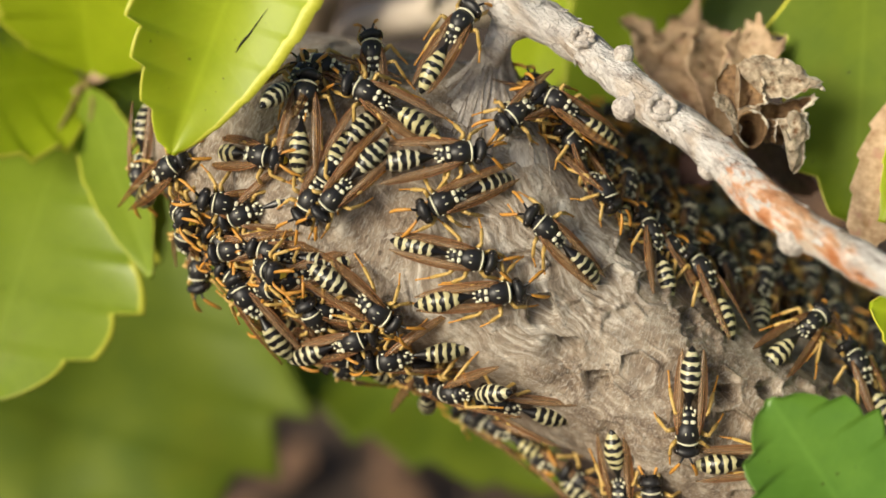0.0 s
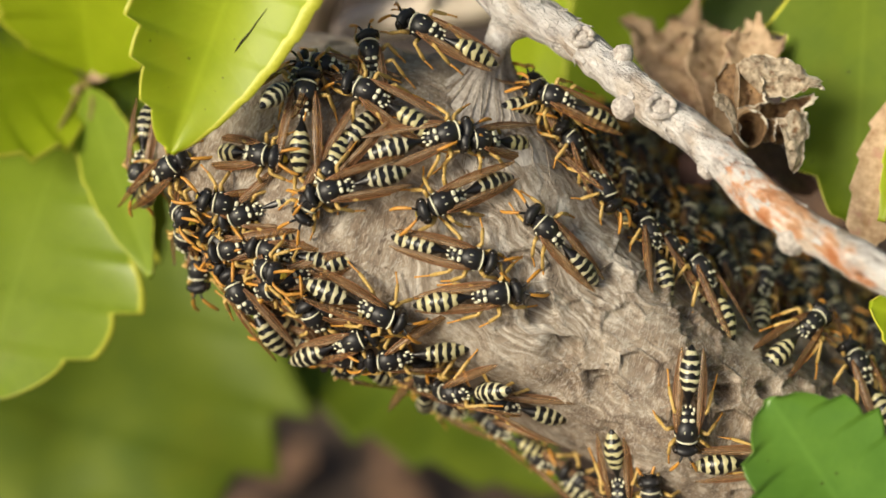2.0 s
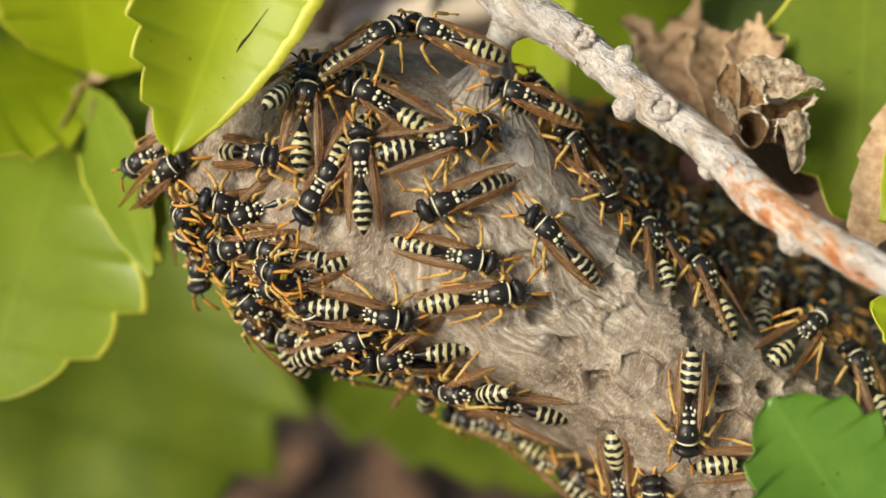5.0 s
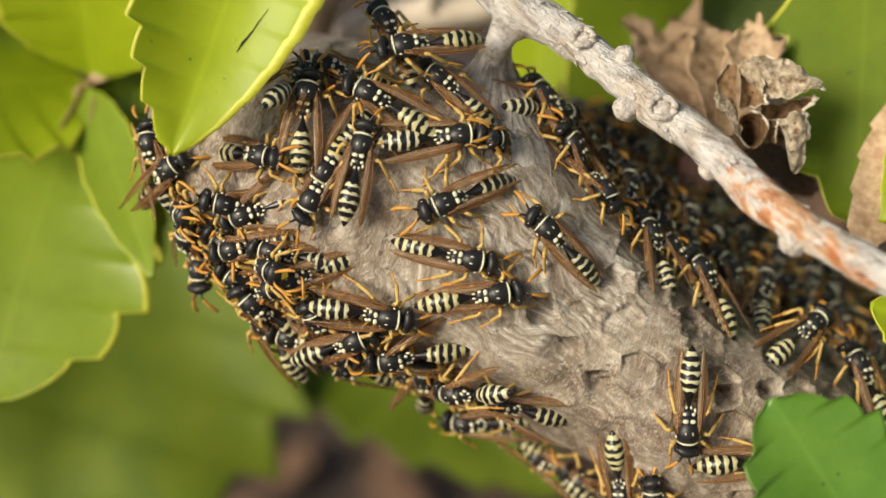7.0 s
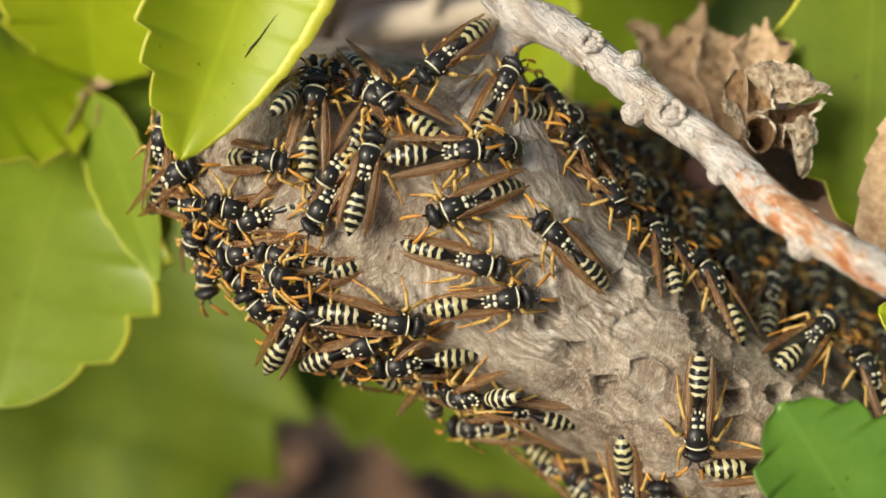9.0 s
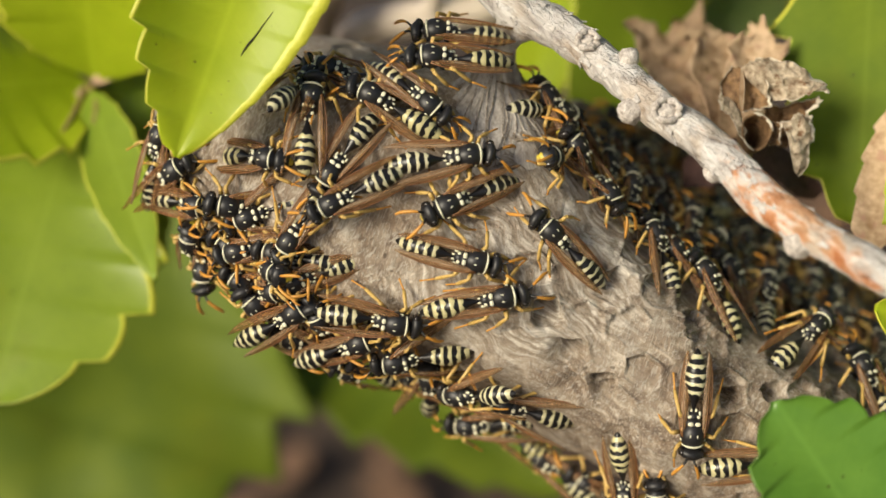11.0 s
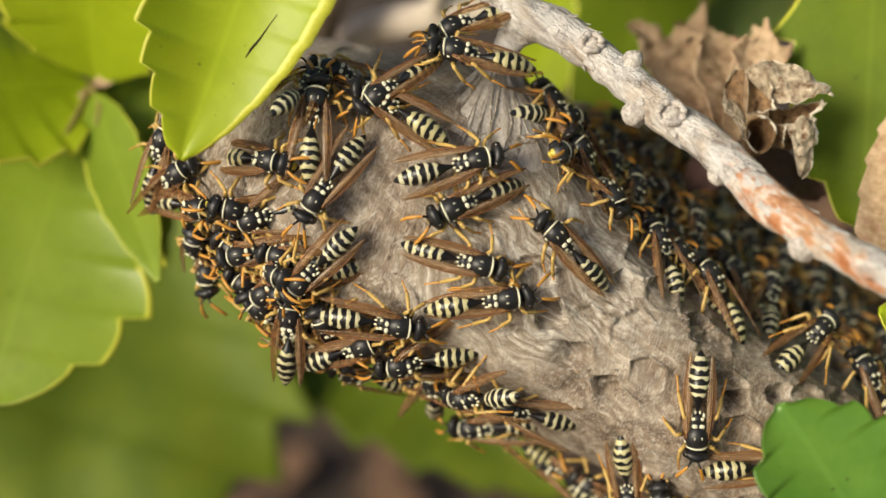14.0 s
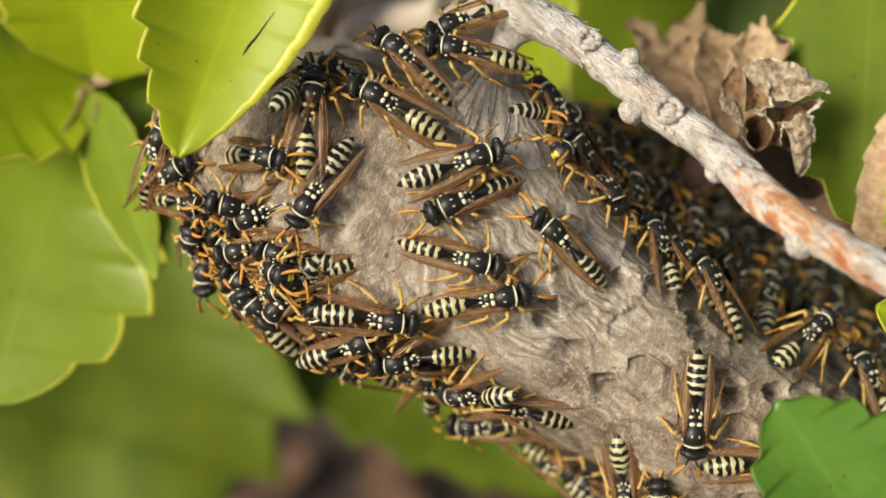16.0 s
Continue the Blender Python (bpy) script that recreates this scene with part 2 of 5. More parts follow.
def bark_material():
    """Flaking grey bark, scraped to orange-red wood along part of its length."""
    m, tree, bsdf = nodes_of("bark", 0.8)
    streak = grain(tree, 0.6, (0.30, 1, 1.1), 8, turn=-38)
    crack = grain(tree, 1.5, (0.22, 1, 1.2), 6, turn=-38)
    patch = grain(tree, 0.16, detail=3)
    colour = ramp(tree, streak, ((0.27, (0.17, 0.14, 0.13)), (0.37, (0.43, 0.39, 0.37)), (0.47, (0.645, 0.605, 0.575)), (0.64, (0.84, 0.815, 0.79))))
    place = tree.nodes.new("ShaderNodeTexCoord")
    split = tree.nodes.new("ShaderNodeSeparateXYZ")
    tree.links.new(place.outputs["Object"], split.inputs[0])
    near = calc(tree, "SUBTRACT", 1.0, calc(tree, "MULTIPLY", calc(tree, "ABSOLUTE", calc(tree, "SUBTRACT", split.outputs[0], 0.0385)), 75.0))
    under = calc(tree, "SUBTRACT", 1.0, calc(tree, "MULTIPLY", calc(tree, "ABSOLUTE", calc(tree, "SUBTRACT", split.outputs[0], 0.056)), 90.0))
    near = calc(tree, "MAXIMUM", near, calc(tree, "MULTIPLY", under, 0.55))
    scrape = calc(tree, "ADD", calc(tree, "MULTIPLY", near, 0.36), calc(tree, "MULTIPLY", grain(tree, 0.35, (0.5, 1, 1), turn=-38), 0.95))
    scrape = ramp(tree, scrape, ((0.65, (0, 0, 0)), (0.77, (1, 1, 1))))
    colour = blend(tree, scrape, colour, ramp(tree, grain(tree, 0.5, (0.4, 1, 1), 5, turn=-38), ((0.38, (0.52, 0.19, 0.07)), (0.50, (0.68, 0.35, 0.19)), (0.60, (0.86, 0.74, 0.65)))))
    # plates of old bark outlined by dark, raised edges
    bend = add(tree, "ShaderNodeTexNoise", Scale=500.0, Detail=3.0)
    tree.links.new(place.outputs["Object"], bend.inputs["Vector"])
    moved = add(tree, "ShaderNodeVectorMath", operation="MULTIPLY_ADD")
    moved.inputs[1].default_value = (0.005, 0.005, 0.005)
    tree.links.new(bend.outputs["Color"], moved.inputs[0])
    tree.links.new(place.outputs["Object"], moved.inputs[2])
    aimed = add(tree, "ShaderNodeMapping")
    aimed.inputs["Rotation"].default_value = (0, radians(-38), 0)
    tree.links.new(moved.outputs[0], aimed.inputs[0])
    long = add(tree, "ShaderNodeMapping")
    long.inputs["Scale"].default_value = (0.5, 1, 1)
    tree.links.new(aimed.outputs[0], long.inputs[0])
    plates = add(tree, "ShaderNodeTexVoronoi", feature="DISTANCE_TO_EDGE", Scale=620.0)
    tree.links.new(long.outputs[0], plates.inputs["Vector"])
    lines = ramp(tree, plates.outputs["Distance"], ((0.0, (0.30, 0.27, 0.25)), (0.03, (0.55, 0.51, 0.48)), (0.07, (1, 1, 1))))
    scaly = ramp(tree, patch, ((0.52, (0, 0, 0)), (0.62, (1, 1, 1))))
    dark = ramp(tree, crack, ((0.30, (0.2, 0.17, 0.15)), (0.42, (1, 1, 1))))
    colour = blend(tree, 0.45, colour, dark, "MULTIPLY")
    stain = ramp(tree, grain(tree, 0.20, (0.6, 1, 1), 5, turn=-38), ((0.50, (0, 0, 0)), (0.62, (1, 1, 1))))
    colour = blend(tree, calc(tree, "MULTIPLY", stain, 0.4), colour, (0.50, 0.36, 0.22))
    colour = blend(tree, calc(tree, "MULTIPLY", scaly, 0.72), colour, lines, "MULTIPLY")
    tree.links.new(colour, bsdf.inputs["Base Color"])
    bumped(tree, bsdf, calc(tree, "ADD", calc(tree, "ADD", streak, crack), calc(tree, "MULTIPLY", lines, 0.3)), 0.8, 0.7)
    return m


SHELL = plain("black_shell", (0.008, 0.008, 0.009), (0.026, 0.025, 0.027), 0.42, 4.0, 0.25, 0.03)
EYE = plain("eye", (0.012, 0.010, 0.010), (0.03, 0.024, 0.02), 0.2, 6.0, 0.1, 0.02)
CREAM = plain("cream_marking", (0.76, 0.73, 0.50), (0.87, 0.84, 0.66), 0.4, 4.0, 0.1, 0.02)
YELLOW = plain("yellow_face", (0.55, 0.42, 0.03), (0.68, 0.55, 0.08), 0.4, 4.0, 0.1, 0.02)
LEG = plain("leg_skin", (0.45, 0.265, 0.05), (0.74, 0.53, 0.19), 0.4, 2.0, 0.1, 0.02)
TARSUS = plain("orange_skin", (0.50, 0.20, 0.025), (0.72, 0.38, 0.07), 0.4, 2.0, 0.1, 0.02)
BANDED = gaster_material()
WING = wing_material()
VEIN = plain("wing_vein", (0.13, 0.05, 0.02), (0.33, 0.155, 0.06), 0.4, 3.0, 0.1, 0.02)
PAPER = paper_material()
BARK = bark_material()
BUD_BARK = plain("bud_bark", (0.30, 0.25, 0.22), (0.88, 0.82, 0.76), 0.8, 0.7, 0.9, 0.5)
BROWN_BARK = plain("brown_bark", (0.24, 0.16, 0.10), (0.52, 0.40, 0.30), 0.85, 0.12, 0.5, 0.6)
OLD_BARK = plain("smooth_bark", (0.64, 0.52, 0.41), (0.90, 0.80, 0.68), 0.8, 0.15, 0.4, 0.5)
STEM = plain("green_stem", (0.18, 0.12, 0.04), (0.36, 0.30, 0.10), 0.55, 0.5, 0.3, 0.2)
FRESH = leaf_material("fresh_leaf", (0.41, 0.54, 0.014), (0.62, 0.73, 0.035), thin=0.42)
GREEN = leaf_material("green_leaf", (0.22, 0.34, 0.012), (0.34, 0.46, 0.02), thin=0.3)
YOUNG = leaf_material("mid_green_leaf", (0.10, 0.24, 0.03), (0.20, 0.39, 0.055), gloss=0.27, thin=0.25)
PALE = leaf_material("pale_green_leaf", (0.21, 0.31, 0.018), (0.32, 0.43, 0.035), thin=0.3)
WAXY = leaf_material("waxy_leaf", (0.32, 0.47, 0.13), (0.48, 0.62, 0.22), gloss=0.3, thin=0.38)
LEATHERY = leaf_material("leathery_leaf", (0.12, 0.20, 0.004), (0.22, 0.31, 0.007), gloss=0.65, thin=0.3)
# darker leaf copy: the shade on the far low leaves is in its colour
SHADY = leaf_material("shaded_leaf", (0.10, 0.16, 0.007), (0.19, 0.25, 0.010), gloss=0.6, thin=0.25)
RIM = plain("leaf_margin", (0.50, 0.52, 0.03), (0.68, 0.68, 0.08), 0.45, 0.6, 0.1, 0.05)
WITHERED = plain("withered_leaf", (0.36, 0.215, 0.11), (0.80, 0.60, 0.40), 0.8, 0.26, 0.7, 0.5, spots=(0.50, 0.29, 0.20))
HUSK = plain("dry_husk", (0.07, 0.03, 0.012), (0.44, 0.27, 0.13), 0.75, 0.3, 0.9, 0.6, spots=(0.09, 0.04, 0.018))
HUSK_RIM = plain("husk_edge", (0.60, 0.51, 0.38), (0.82, 0.76, 0.64), 0.7, 0.5, 0.3, 0.2)
PALE_HUSK = plain("pale_husk", (0.11, 0.055, 0.02), (0.82, 0.69, 0.51), 0.7, 0.34, 1.0, 0.8, spots=(0.17, 0.085, 0.035))
# petal colour darkened to hold the deep shade behind the woody branch
SHADE_PETAL = plain("shade_petal", (0.05, 0.025, 0.025), (0.13, 0.07, 0.06), 0.8, 0.2, 0.5, 0.4)
BLACK = plain("dead_tissue", (0.015, 0.012, 0.01), (0.04, 0.03, 0.02), 0.9, 1.0, 0.3, 0.1)
SILKY = plain("silky_paper", (0.27, 0.22, 0.18), (0.72, 0.675, 0.615), 0.6, 0.8, 0.5, 0.2, stretch=(1, 1, 0.12))
SOIL = plain("soil", (0.025, 0.017, 0.012), (0.13, 0.085, 0.055), 0.95, 0.012, 0.8, 8.0)
LITTER = plain("leaf_litter", (0.05, 0.028, 0.016), (0.30, 0.17, 0.095), 0.85, 0.05, 0.5, 1.0)


# ---- building helpers ----


def part(name, bm, materials, parent=None, label="", at=None, smooth=True):
    """Links a bmesh, in mm, as one mesh object, under parent where one is given."""
    bmesh.ops.recalc_face_normals(bm, faces=bm.faces)
    for vert in bm.verts:
        vert.co *= MM
    mesh = bpy.data.meshes.new(name)
    bm.to_mesh(mesh)
    bm.free()
    for m in materials if isinstance(materials, (list, tuple)) else [materials]:
        mesh.materials.append(m)
    if smooth:
        mesh.polygons.foreach_set("use_smooth", [True] * len(mesh.polygons))
    ob = new(name, mesh)
    ob.parent = parent
    if at is not None:
        ob.matrix_basis = at if isinstance(at, Matrix) else Matrix.Translation(Vector(at) * MM)
    if label:
        tagged(ob, label)
    return ob


def thing(name, label, category, m=None, group=""):
    ob = tagged(new(name), label, category, group)
    ob.empty_display_size = 0.002
    ob.matrix_basis = FRAME if m is None else m
    return ob


def loft(bm, rings, material=0, caps=True):
    """Skins rings of equally many points."""
    made = [[bm.verts.new(p) for p in ring] for ring in rings]
    n = len(made[0])
    for a, b in zip(made, made[1:]):
        for i in range(n):
            bm.faces.new((a[i], a[(i + 1) % n], b[(i + 1) % n], b[i])).material_index = material
    if caps:
        bm.faces.new(made[0][::-1]).material_index = material
        bm.faces.new(made[-1]).material_index = material
    return made


def tube(bm, path, radii, sides=8, material=0, wobble=0.0, rough=1.0):
    """A round, tapering, uneven stalk along a path of points."""
    path = [Vector(p) for p in path]
    rings = []
    axis = (path[1] - path[0]).normalized()
    side = axis.orthogonal().normalized()
    for i, p in enumerate(path):
        ahead = (path[min(i + 1, len(path) - 1)] - path[max(i - 1, 0)]).normalized()
        side = (side - ahead * side.dot(ahead)).normalized()
        other = ahead.cross(side)
        r = radii[i] if isinstance(radii, (list, tuple)) else radii
        ring = []
        for k in range(sides):
            a = 2 * math.pi * k / sides
            d = side * math.cos(a) + other * math.sin(a)
            swell = 1 + wobble * noise.noise((p + d * r) * rough)
            ring.append(p + d * r * swell)
        rings.append(ring)
    return loft(bm, rings, material)


def smooth_path(points, radii, steps=6):
    """Catmull-Rom points and radii between the given ones."""
    points = [Vector(p) for p in points]
    out, sizes = [], []
    for i in range(len(points) - 1):
        p0, p1, p2, p3 = points[max(i - 1, 0)], points[i], points[i + 1], points[min(i + 2, len(points) - 1)]
        for k in range(steps):
            t = k / steps
            out.append(0.5 * (2 * p1 + (p2 - p0) * t + (2 * p0 - 5 * p1 + 4 * p2 - p3) * t * t + (3 * p1 - p0 - 3 * p2 + p3) * t ** 3))
            sizes.append(radii[i] * (1 - t) + radii[i + 1] * t)
    return out + [points[-1]], sizes + [radii[-1]]


def egg(bm, centre, size, rings=10, sides=14, material=0, warp=None):
    """A rounded body; warp may reshape its unit points."""
    rows = []
    for i in range(1, rings):
        a = math.pi * i / rings
        row = []
        for k in range(sides):
            b = 2 * math.pi * k / sides
            p = Vector((math.sin(a) * math.cos(b), math.cos(a), math.sin(a) * math.sin(b)))
            p = warp(p) if warp else p
            row.append(Vector((centre[0] + p.x * size[0], centre[1] + p.y * size[1], centre[2] + p.z * size[2])))
        rows.append(row)
    loft(bm, rows, material)


# ---- ground ----


def build_ground():
    bm = bmesh.new()
    n, half = 90, 1500.0
    grid = []
    for i in range(n + 1):
        row = []
        for k in range(n + 1):
            x, y = (2 * i / n - 1) * half, (2 * k / n - 1) * half
            h = 10 * noise.noise((x / 130, y / 130, 0)) + 4 * noise.noise((x / 45, y / 45, 3))
            edge = min(1.0, (half - max(abs(x), abs(y))) / 200)
            row.append(bm.verts.new((x, y, h * edge)))
        grid.append(row)
    for i in range(n):
        for k in range(n):
            bm.faces.new((grid[i][k], grid[i + 1][k], grid[i + 1][k + 1], grid[i][k + 1]))
    far = 3.0e6
    rim = [bm.verts.new((x, y, 0)) for x, y in ((-far, -far), (far, -far), (far, far), (-far, far))]
    corners = [grid[0][0], grid[n][0], grid[n][n], grid[0][n]]
    sides = ([grid[i][0] for i in range(n + 1)], grid[n], [grid[i][n] for i in range(n, -1, -1)], grid[0][::-1])
    for i in range(4):
        bm.faces.new([rim[i], rim[(i + 1) % 4]] + sides[i][::-1])
    ground = part("ground", bm, SOIL)
    tagged(ground, "dark brown soil strewn with dead leaves", "ground", kind="structure")
    rng = random.Random(4)
    bm = bmesh.new()
    for _ in range(700):
        x, y = rng.uniform(-600, 600), rng.uniform(-100, 1300)
        m = Matrix.Translation((x, y, 9 + rng.uniform(0, 6))) @ Euler((rng.uniform(-0.5, 0.5), rng.uniform(-0.5, 0.5), rng.uniform(0, 6.3))).to_matrix().to_4x4()
        length, wide = rng.uniform(25, 60), rng.uniform(8, 18)
        left, right = [], []
        for i in range(6):
            t = i / 5
            w = wide * math.sin(math.pi * (0.06 + 0.88 * t))
            left.append(bm.verts.new(m @ Vector((-w, length * (t - 0.5), 5 * abs(t - 0.5)))))
            right.append(bm.verts.new(m @ Vector((w, length * (t - 0.5), 4 * abs(t - 0.5)))))
        for i in range(5):
            bm.faces.new((left[i], right[i], right[i + 1], left[i + 1]))
    tagged(part("leaf_litter", bm, LITTER), "dry brown fallen leaves lying on soil", "leaf litter", kind="stuff")


# ---- leaves ----


def leaf_mesh(bm, length, wide, teeth=7, tooth=0.06, droop=0.1, cup=0.12, blunt=0.75, ripple=0.03, seed=0, thick=0.35, margin=1, shift=0.0, bow=1.4, sides=(1.0, 1.0), band=0.955):
    """A leathery toothed leaf along +y, face up, with a thick pale margin."""
    rng = random.Random(seed)
    n = teeth * 9
    spread = (-1.0, -band, -0.78, -0.5, -0.2, 0.0, 0.2, 0.5, 0.78, 0.955, 1.0)
    m = len(spread)
    phase = rng.uniform(0, 9)
    sheet = {}
    for face_side in (0, 1):
        for i in range(n + 1):
            t = i / n
            profile = max(math.sin(math.pi * min(t, 1.0) ** blunt), 0.0) ** 0.72
            saw = (t * teeth + shift) % 1.0
            bite = tooth * (saw ** bow if saw < 0.95 else 0.0) if 0.12 < t < 0.985 else 0
            for k in range(m):
                a = spread[k]
                half = max(wide * (0.5 * profile + bite * sides[a > 0] * (0.4 + profile)), 0.5)
                x = a * half
                z = cup * wide * (abs(a) ** 1.6) * profile * 0.5 - droop * length * t * t
                z += ripple * wide * math.sin(7 * t + phase + 2 * a) * abs(a)
                z -= face_side * thick
                sheet[face_side, i, k] = bm.verts.new((x, length * t, z))
    for i in range(n):
        for k in range(m - 1):
            edge = margin if k in (0, m - 2) else 0
            bm.faces.new([sheet[0, i + a, k + b] for a, b in ((0, 0), (0, 1), (1, 1), (1, 0))]).material_index = edge
            bm.faces.new([sheet[1, i + a, k + b] for a, b in ((0, 0), (1, 0), (1, 1), (0, 1))]).material_index = edge
        for k in (0, m - 1):
            face = bm.faces.new((sheet[0, i, k], sheet[0, i + 1, k], sheet[1, i + 1, k], sheet[1, i, k]))
            face.material_index = margin
    for i in (0, n):
        for k in range(m - 1):
            bm.faces.new((sheet[0, i, k], sheet[0, i, k + 1], sheet[1, i, k + 1], sheet[1, i, k]))


def leaf_pose(base, tip, facing):
    """A leaf's pose from its base to its tip, its upper face turned towards facing."""
    base, tip = Vector(base), Vector(tip)
    y = (tip - base).normalized()
    z = Vector(facing)
    z = (z - y * z.dot(y)).normalized()
    x = y.cross(z)
    turn = Matrix((x, y, z)).transposed().to_4x4()
    return Matrix.Translation(base * MM) @ turn, (tip - base).length


def leaf(branch, base, tip, wide, material, facing=(0, -1, 0.3), label="", margin=True, rim=0.45, **shape):
    m, length = leaf_pose(base, tip, facing)
    bm = bmesh.new()
    leaf_mesh(bm, length, wide, margin=1, thick=rim, **shape)
    return part("leaf", bm, [material, RIM if margin else material], branch, label, at=m)


def stem(branch, path, radii, material=STEM, name="stem", sides=8):
    bm = bmesh.new()
    pts, sizes = smooth_path(path, radii)
    tube(bm, pts, sizes, sides, wobble=0.15, rough=0.5)
    return part(name, bm, material, branch)


SWAYING = []


def build_leaves():
    # spray of fresh leaves beside the nest
    spray = thing("leafy_branch", "yellow-green glossy toothed leaves on a thin brown stem", "branch")
    node = (-56.5, 49.0, 26.4)
    stem(spray, [node, (-56.1, 62.0, 31.3), (-56.9, 84.0, 39.5), (-59.6, 114.0, 61.6), (-72.6, 134.0, 79.7)], [1.3, 1.5, 1.7, 2.0, 2.4], STEM)
    leaf(spray, (-55.3, 48.0, 27.1), (-51.7, 24.0, 49.7), 24.9, FRESH, (0.0, -1, 0.25), teeth=6, seed=1, cup=0.2, droop=0.02, tooth=0.05, blunt=0.85)
    leaf(spray, (-56.9, 48.0, 27.1), (-78.3, 24.0, 22.9), 28.0, FRESH, (-0.05, -1, 0.3), teeth=6, seed=2, cup=0.15, tooth=0.05, blunt=0.8)
    SWAYING.append(leaf(spray, (-57.3, 46.0, 22.8), (-67.1, 30.0, -21.6), 33.6, PALE, (-0.05, -1, 0.25), teeth=6, seed=3, droop=0.02, tooth=0.10, blunt=1.15, shift=0.0, bow=0.7))
    leaf(spray, (-54.6, 43.0, 24.4), (-41.5, 24.0, -3.0), 9.0, PALE, (-0.15, -1, 0.25), teeth=6, seed=4, tooth=0.03, droop=0.05, blunt=0.8)
    leaf(spray, (-56.2, 53.0, 26.4), (-41.0, 62.0, 23.7), 21.2, PALE, (-0.1, -1, 0.2), teeth=6, seed=5)
    leaf(spray, (-55.9, 52.0, 27.0), (-46.8, 52.0, 18.5), 14.0, GREEN, (0.0, -1, 0.25), teeth=6, seed=25, blunt=1.0)
    leaf(spray, (-55.9, 50.0, 25.6), (-47.5, 66.0, -3.7), 13.7, GREEN, (0.4, -1, 0.2), teeth=6, seed=15, tooth=0.07)
    stem(spray, [(-56.0, 47.0, 26.1), (-53.4, 42.0, 22.9), (-53.3, 40.0, 19.3)], [0.5, 0.45, 0.3], STEM, "stipule")
    stem(spray, [(-56.1, 47.0, 25.7), (-56.7, 40.0, 20.1), (-58.0, 37.0, 16.5)], [0.6, 0.4, 0.25], STEM, "stipule")
    leaf(spray, (-55.3, 47.0, 26.4), (-48.3, 47.0, 30.4), 2.2, WITHERED, (0.1, -1, 0.4), label="dry brown bract", teeth=5, seed=23, margin=False, ripple=0.12)
    leaf(spray, (-56.1, 46.0, 25.7), (-57.8, 38.0, 16.1), 2.2, WITHERED, (0.3, -1, 0.2), label="dry brown bract", teeth=5, seed=24, margin=False, ripple=0.12)
    # bright leaf hanging in front of the nest
    top = thing("leafy_branch", "bright yellow-green toothed leaf hanging by the nest", "branch")
    stem(top, [(-17.5, -6.0, 51.1), (-15.4, 0.0, 59.2), (-22.4, 24.0, 78.8)], [1.0, 1.4, 2.0])
    # band=0.84 widens the right margin, painting light that shines through the curved edge
    blade = leaf(top, (-17.5, -6.0, 51.1), (-32.0, -6.0, 11.1), 21.6, FRESH, (0.25, -1, 0.35), label="bright yellow-green leaf with a small black scratch", teeth=10, seed=6, cup=0.34, droop=0.02, tooth=0.085, blunt=0.72, rim=0.8, bow=0.9, sides=(0.12, 1.0), band=0.84)
    bm = bmesh.new()
    pts, sizes = smooth_path([(-24.4, -5.68, 23.1), (-23.6, -5.78, 24.3), (-22.7, -5.88, 25.3), (-21.7, -6.0, 26.7), (-20.6, -6.16, 28.1)], [0.04, 0.14, 0.11, 0.05, 0.03])
    tube(bm, pts, sizes, 6, wobble=0.5, rough=2.0)
    part("scratch", bm, BLACK, top, "small black scratch")
    # soft leaves far behind, below the nest, their shade put into the leaf colour
    low = thing("leafy_branch", "broad mid-green toothed leaves behind the nest", "branch")
    stem(low, [(-62.1, 164.0, 15.2), (-69.2, 179.0, 27.3), (-99.8, 214.0, 60.0), (-153.9, 254.0, 94.2)], [1.4, 1.6, 2.0, 3.0])
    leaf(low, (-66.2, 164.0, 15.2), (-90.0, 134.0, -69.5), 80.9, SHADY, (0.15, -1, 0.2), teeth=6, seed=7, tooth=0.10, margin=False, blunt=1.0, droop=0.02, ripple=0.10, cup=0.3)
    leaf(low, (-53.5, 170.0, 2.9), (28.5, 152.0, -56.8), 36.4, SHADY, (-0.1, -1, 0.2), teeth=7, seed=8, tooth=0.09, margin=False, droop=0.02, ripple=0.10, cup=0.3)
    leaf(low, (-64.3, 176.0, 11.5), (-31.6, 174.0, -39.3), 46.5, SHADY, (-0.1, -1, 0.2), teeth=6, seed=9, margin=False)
    # leaves behind the woody branch
    behind = thing("leafy_branch", "green toothed leaves with yellow edges behind the woody branch", "branch")
    stem(behind, [(52.0, 64.0, 47.8), (72.7, 79.0, 61.0), (106.3, 114.0, 86.0)], [1.4, 1.8, 2.6])
    leaf(behind, (59.3, 22.0, 54.6), (54.2, 14.0, 3.1), 20.5, LEATHERY, (-0.3, -1, 0.25), teeth=8, seed=10, tooth=0.14, cup=0.05, droop=0.02, blunt=1.0)
    leaf(behind, (38.1, 66.0, 59.7), (23.3, 49.0, 15.2), 21.0, PALE, (0.1, -1, 0.25), teeth=6, seed=11, tooth=0.04)
    leaf(behind, (49.5, 70.0, 56.8), (40.7, 70.0, 28.5), 27.4, WAXY, (0.0, -1, 0.35), teeth=6, seed=12, tooth=0.04)
    leaf(behind, (21.1, 70.0, 49.0), (13.1, 66.0, 23.2), 14.5, FRESH, (-0.1, -1, 0.3), teeth=6, seed=13, tooth=0.04)
    leaf(behind, (63.1, 12.0, 22.9), (52.2, 8.0, -2.1), 8.0, WITHERED, (-0.3, -1, 0.2), label="withered brown leaf", teeth=6, seed=14, margin=False, ripple=0.08)
    leaf(behind, (65.2, 4.0, -11.9), (53.0, 0.0, -7.0), 11.0, FRESH, (-0.3, -1, 0.2), teeth=6, seed=16)
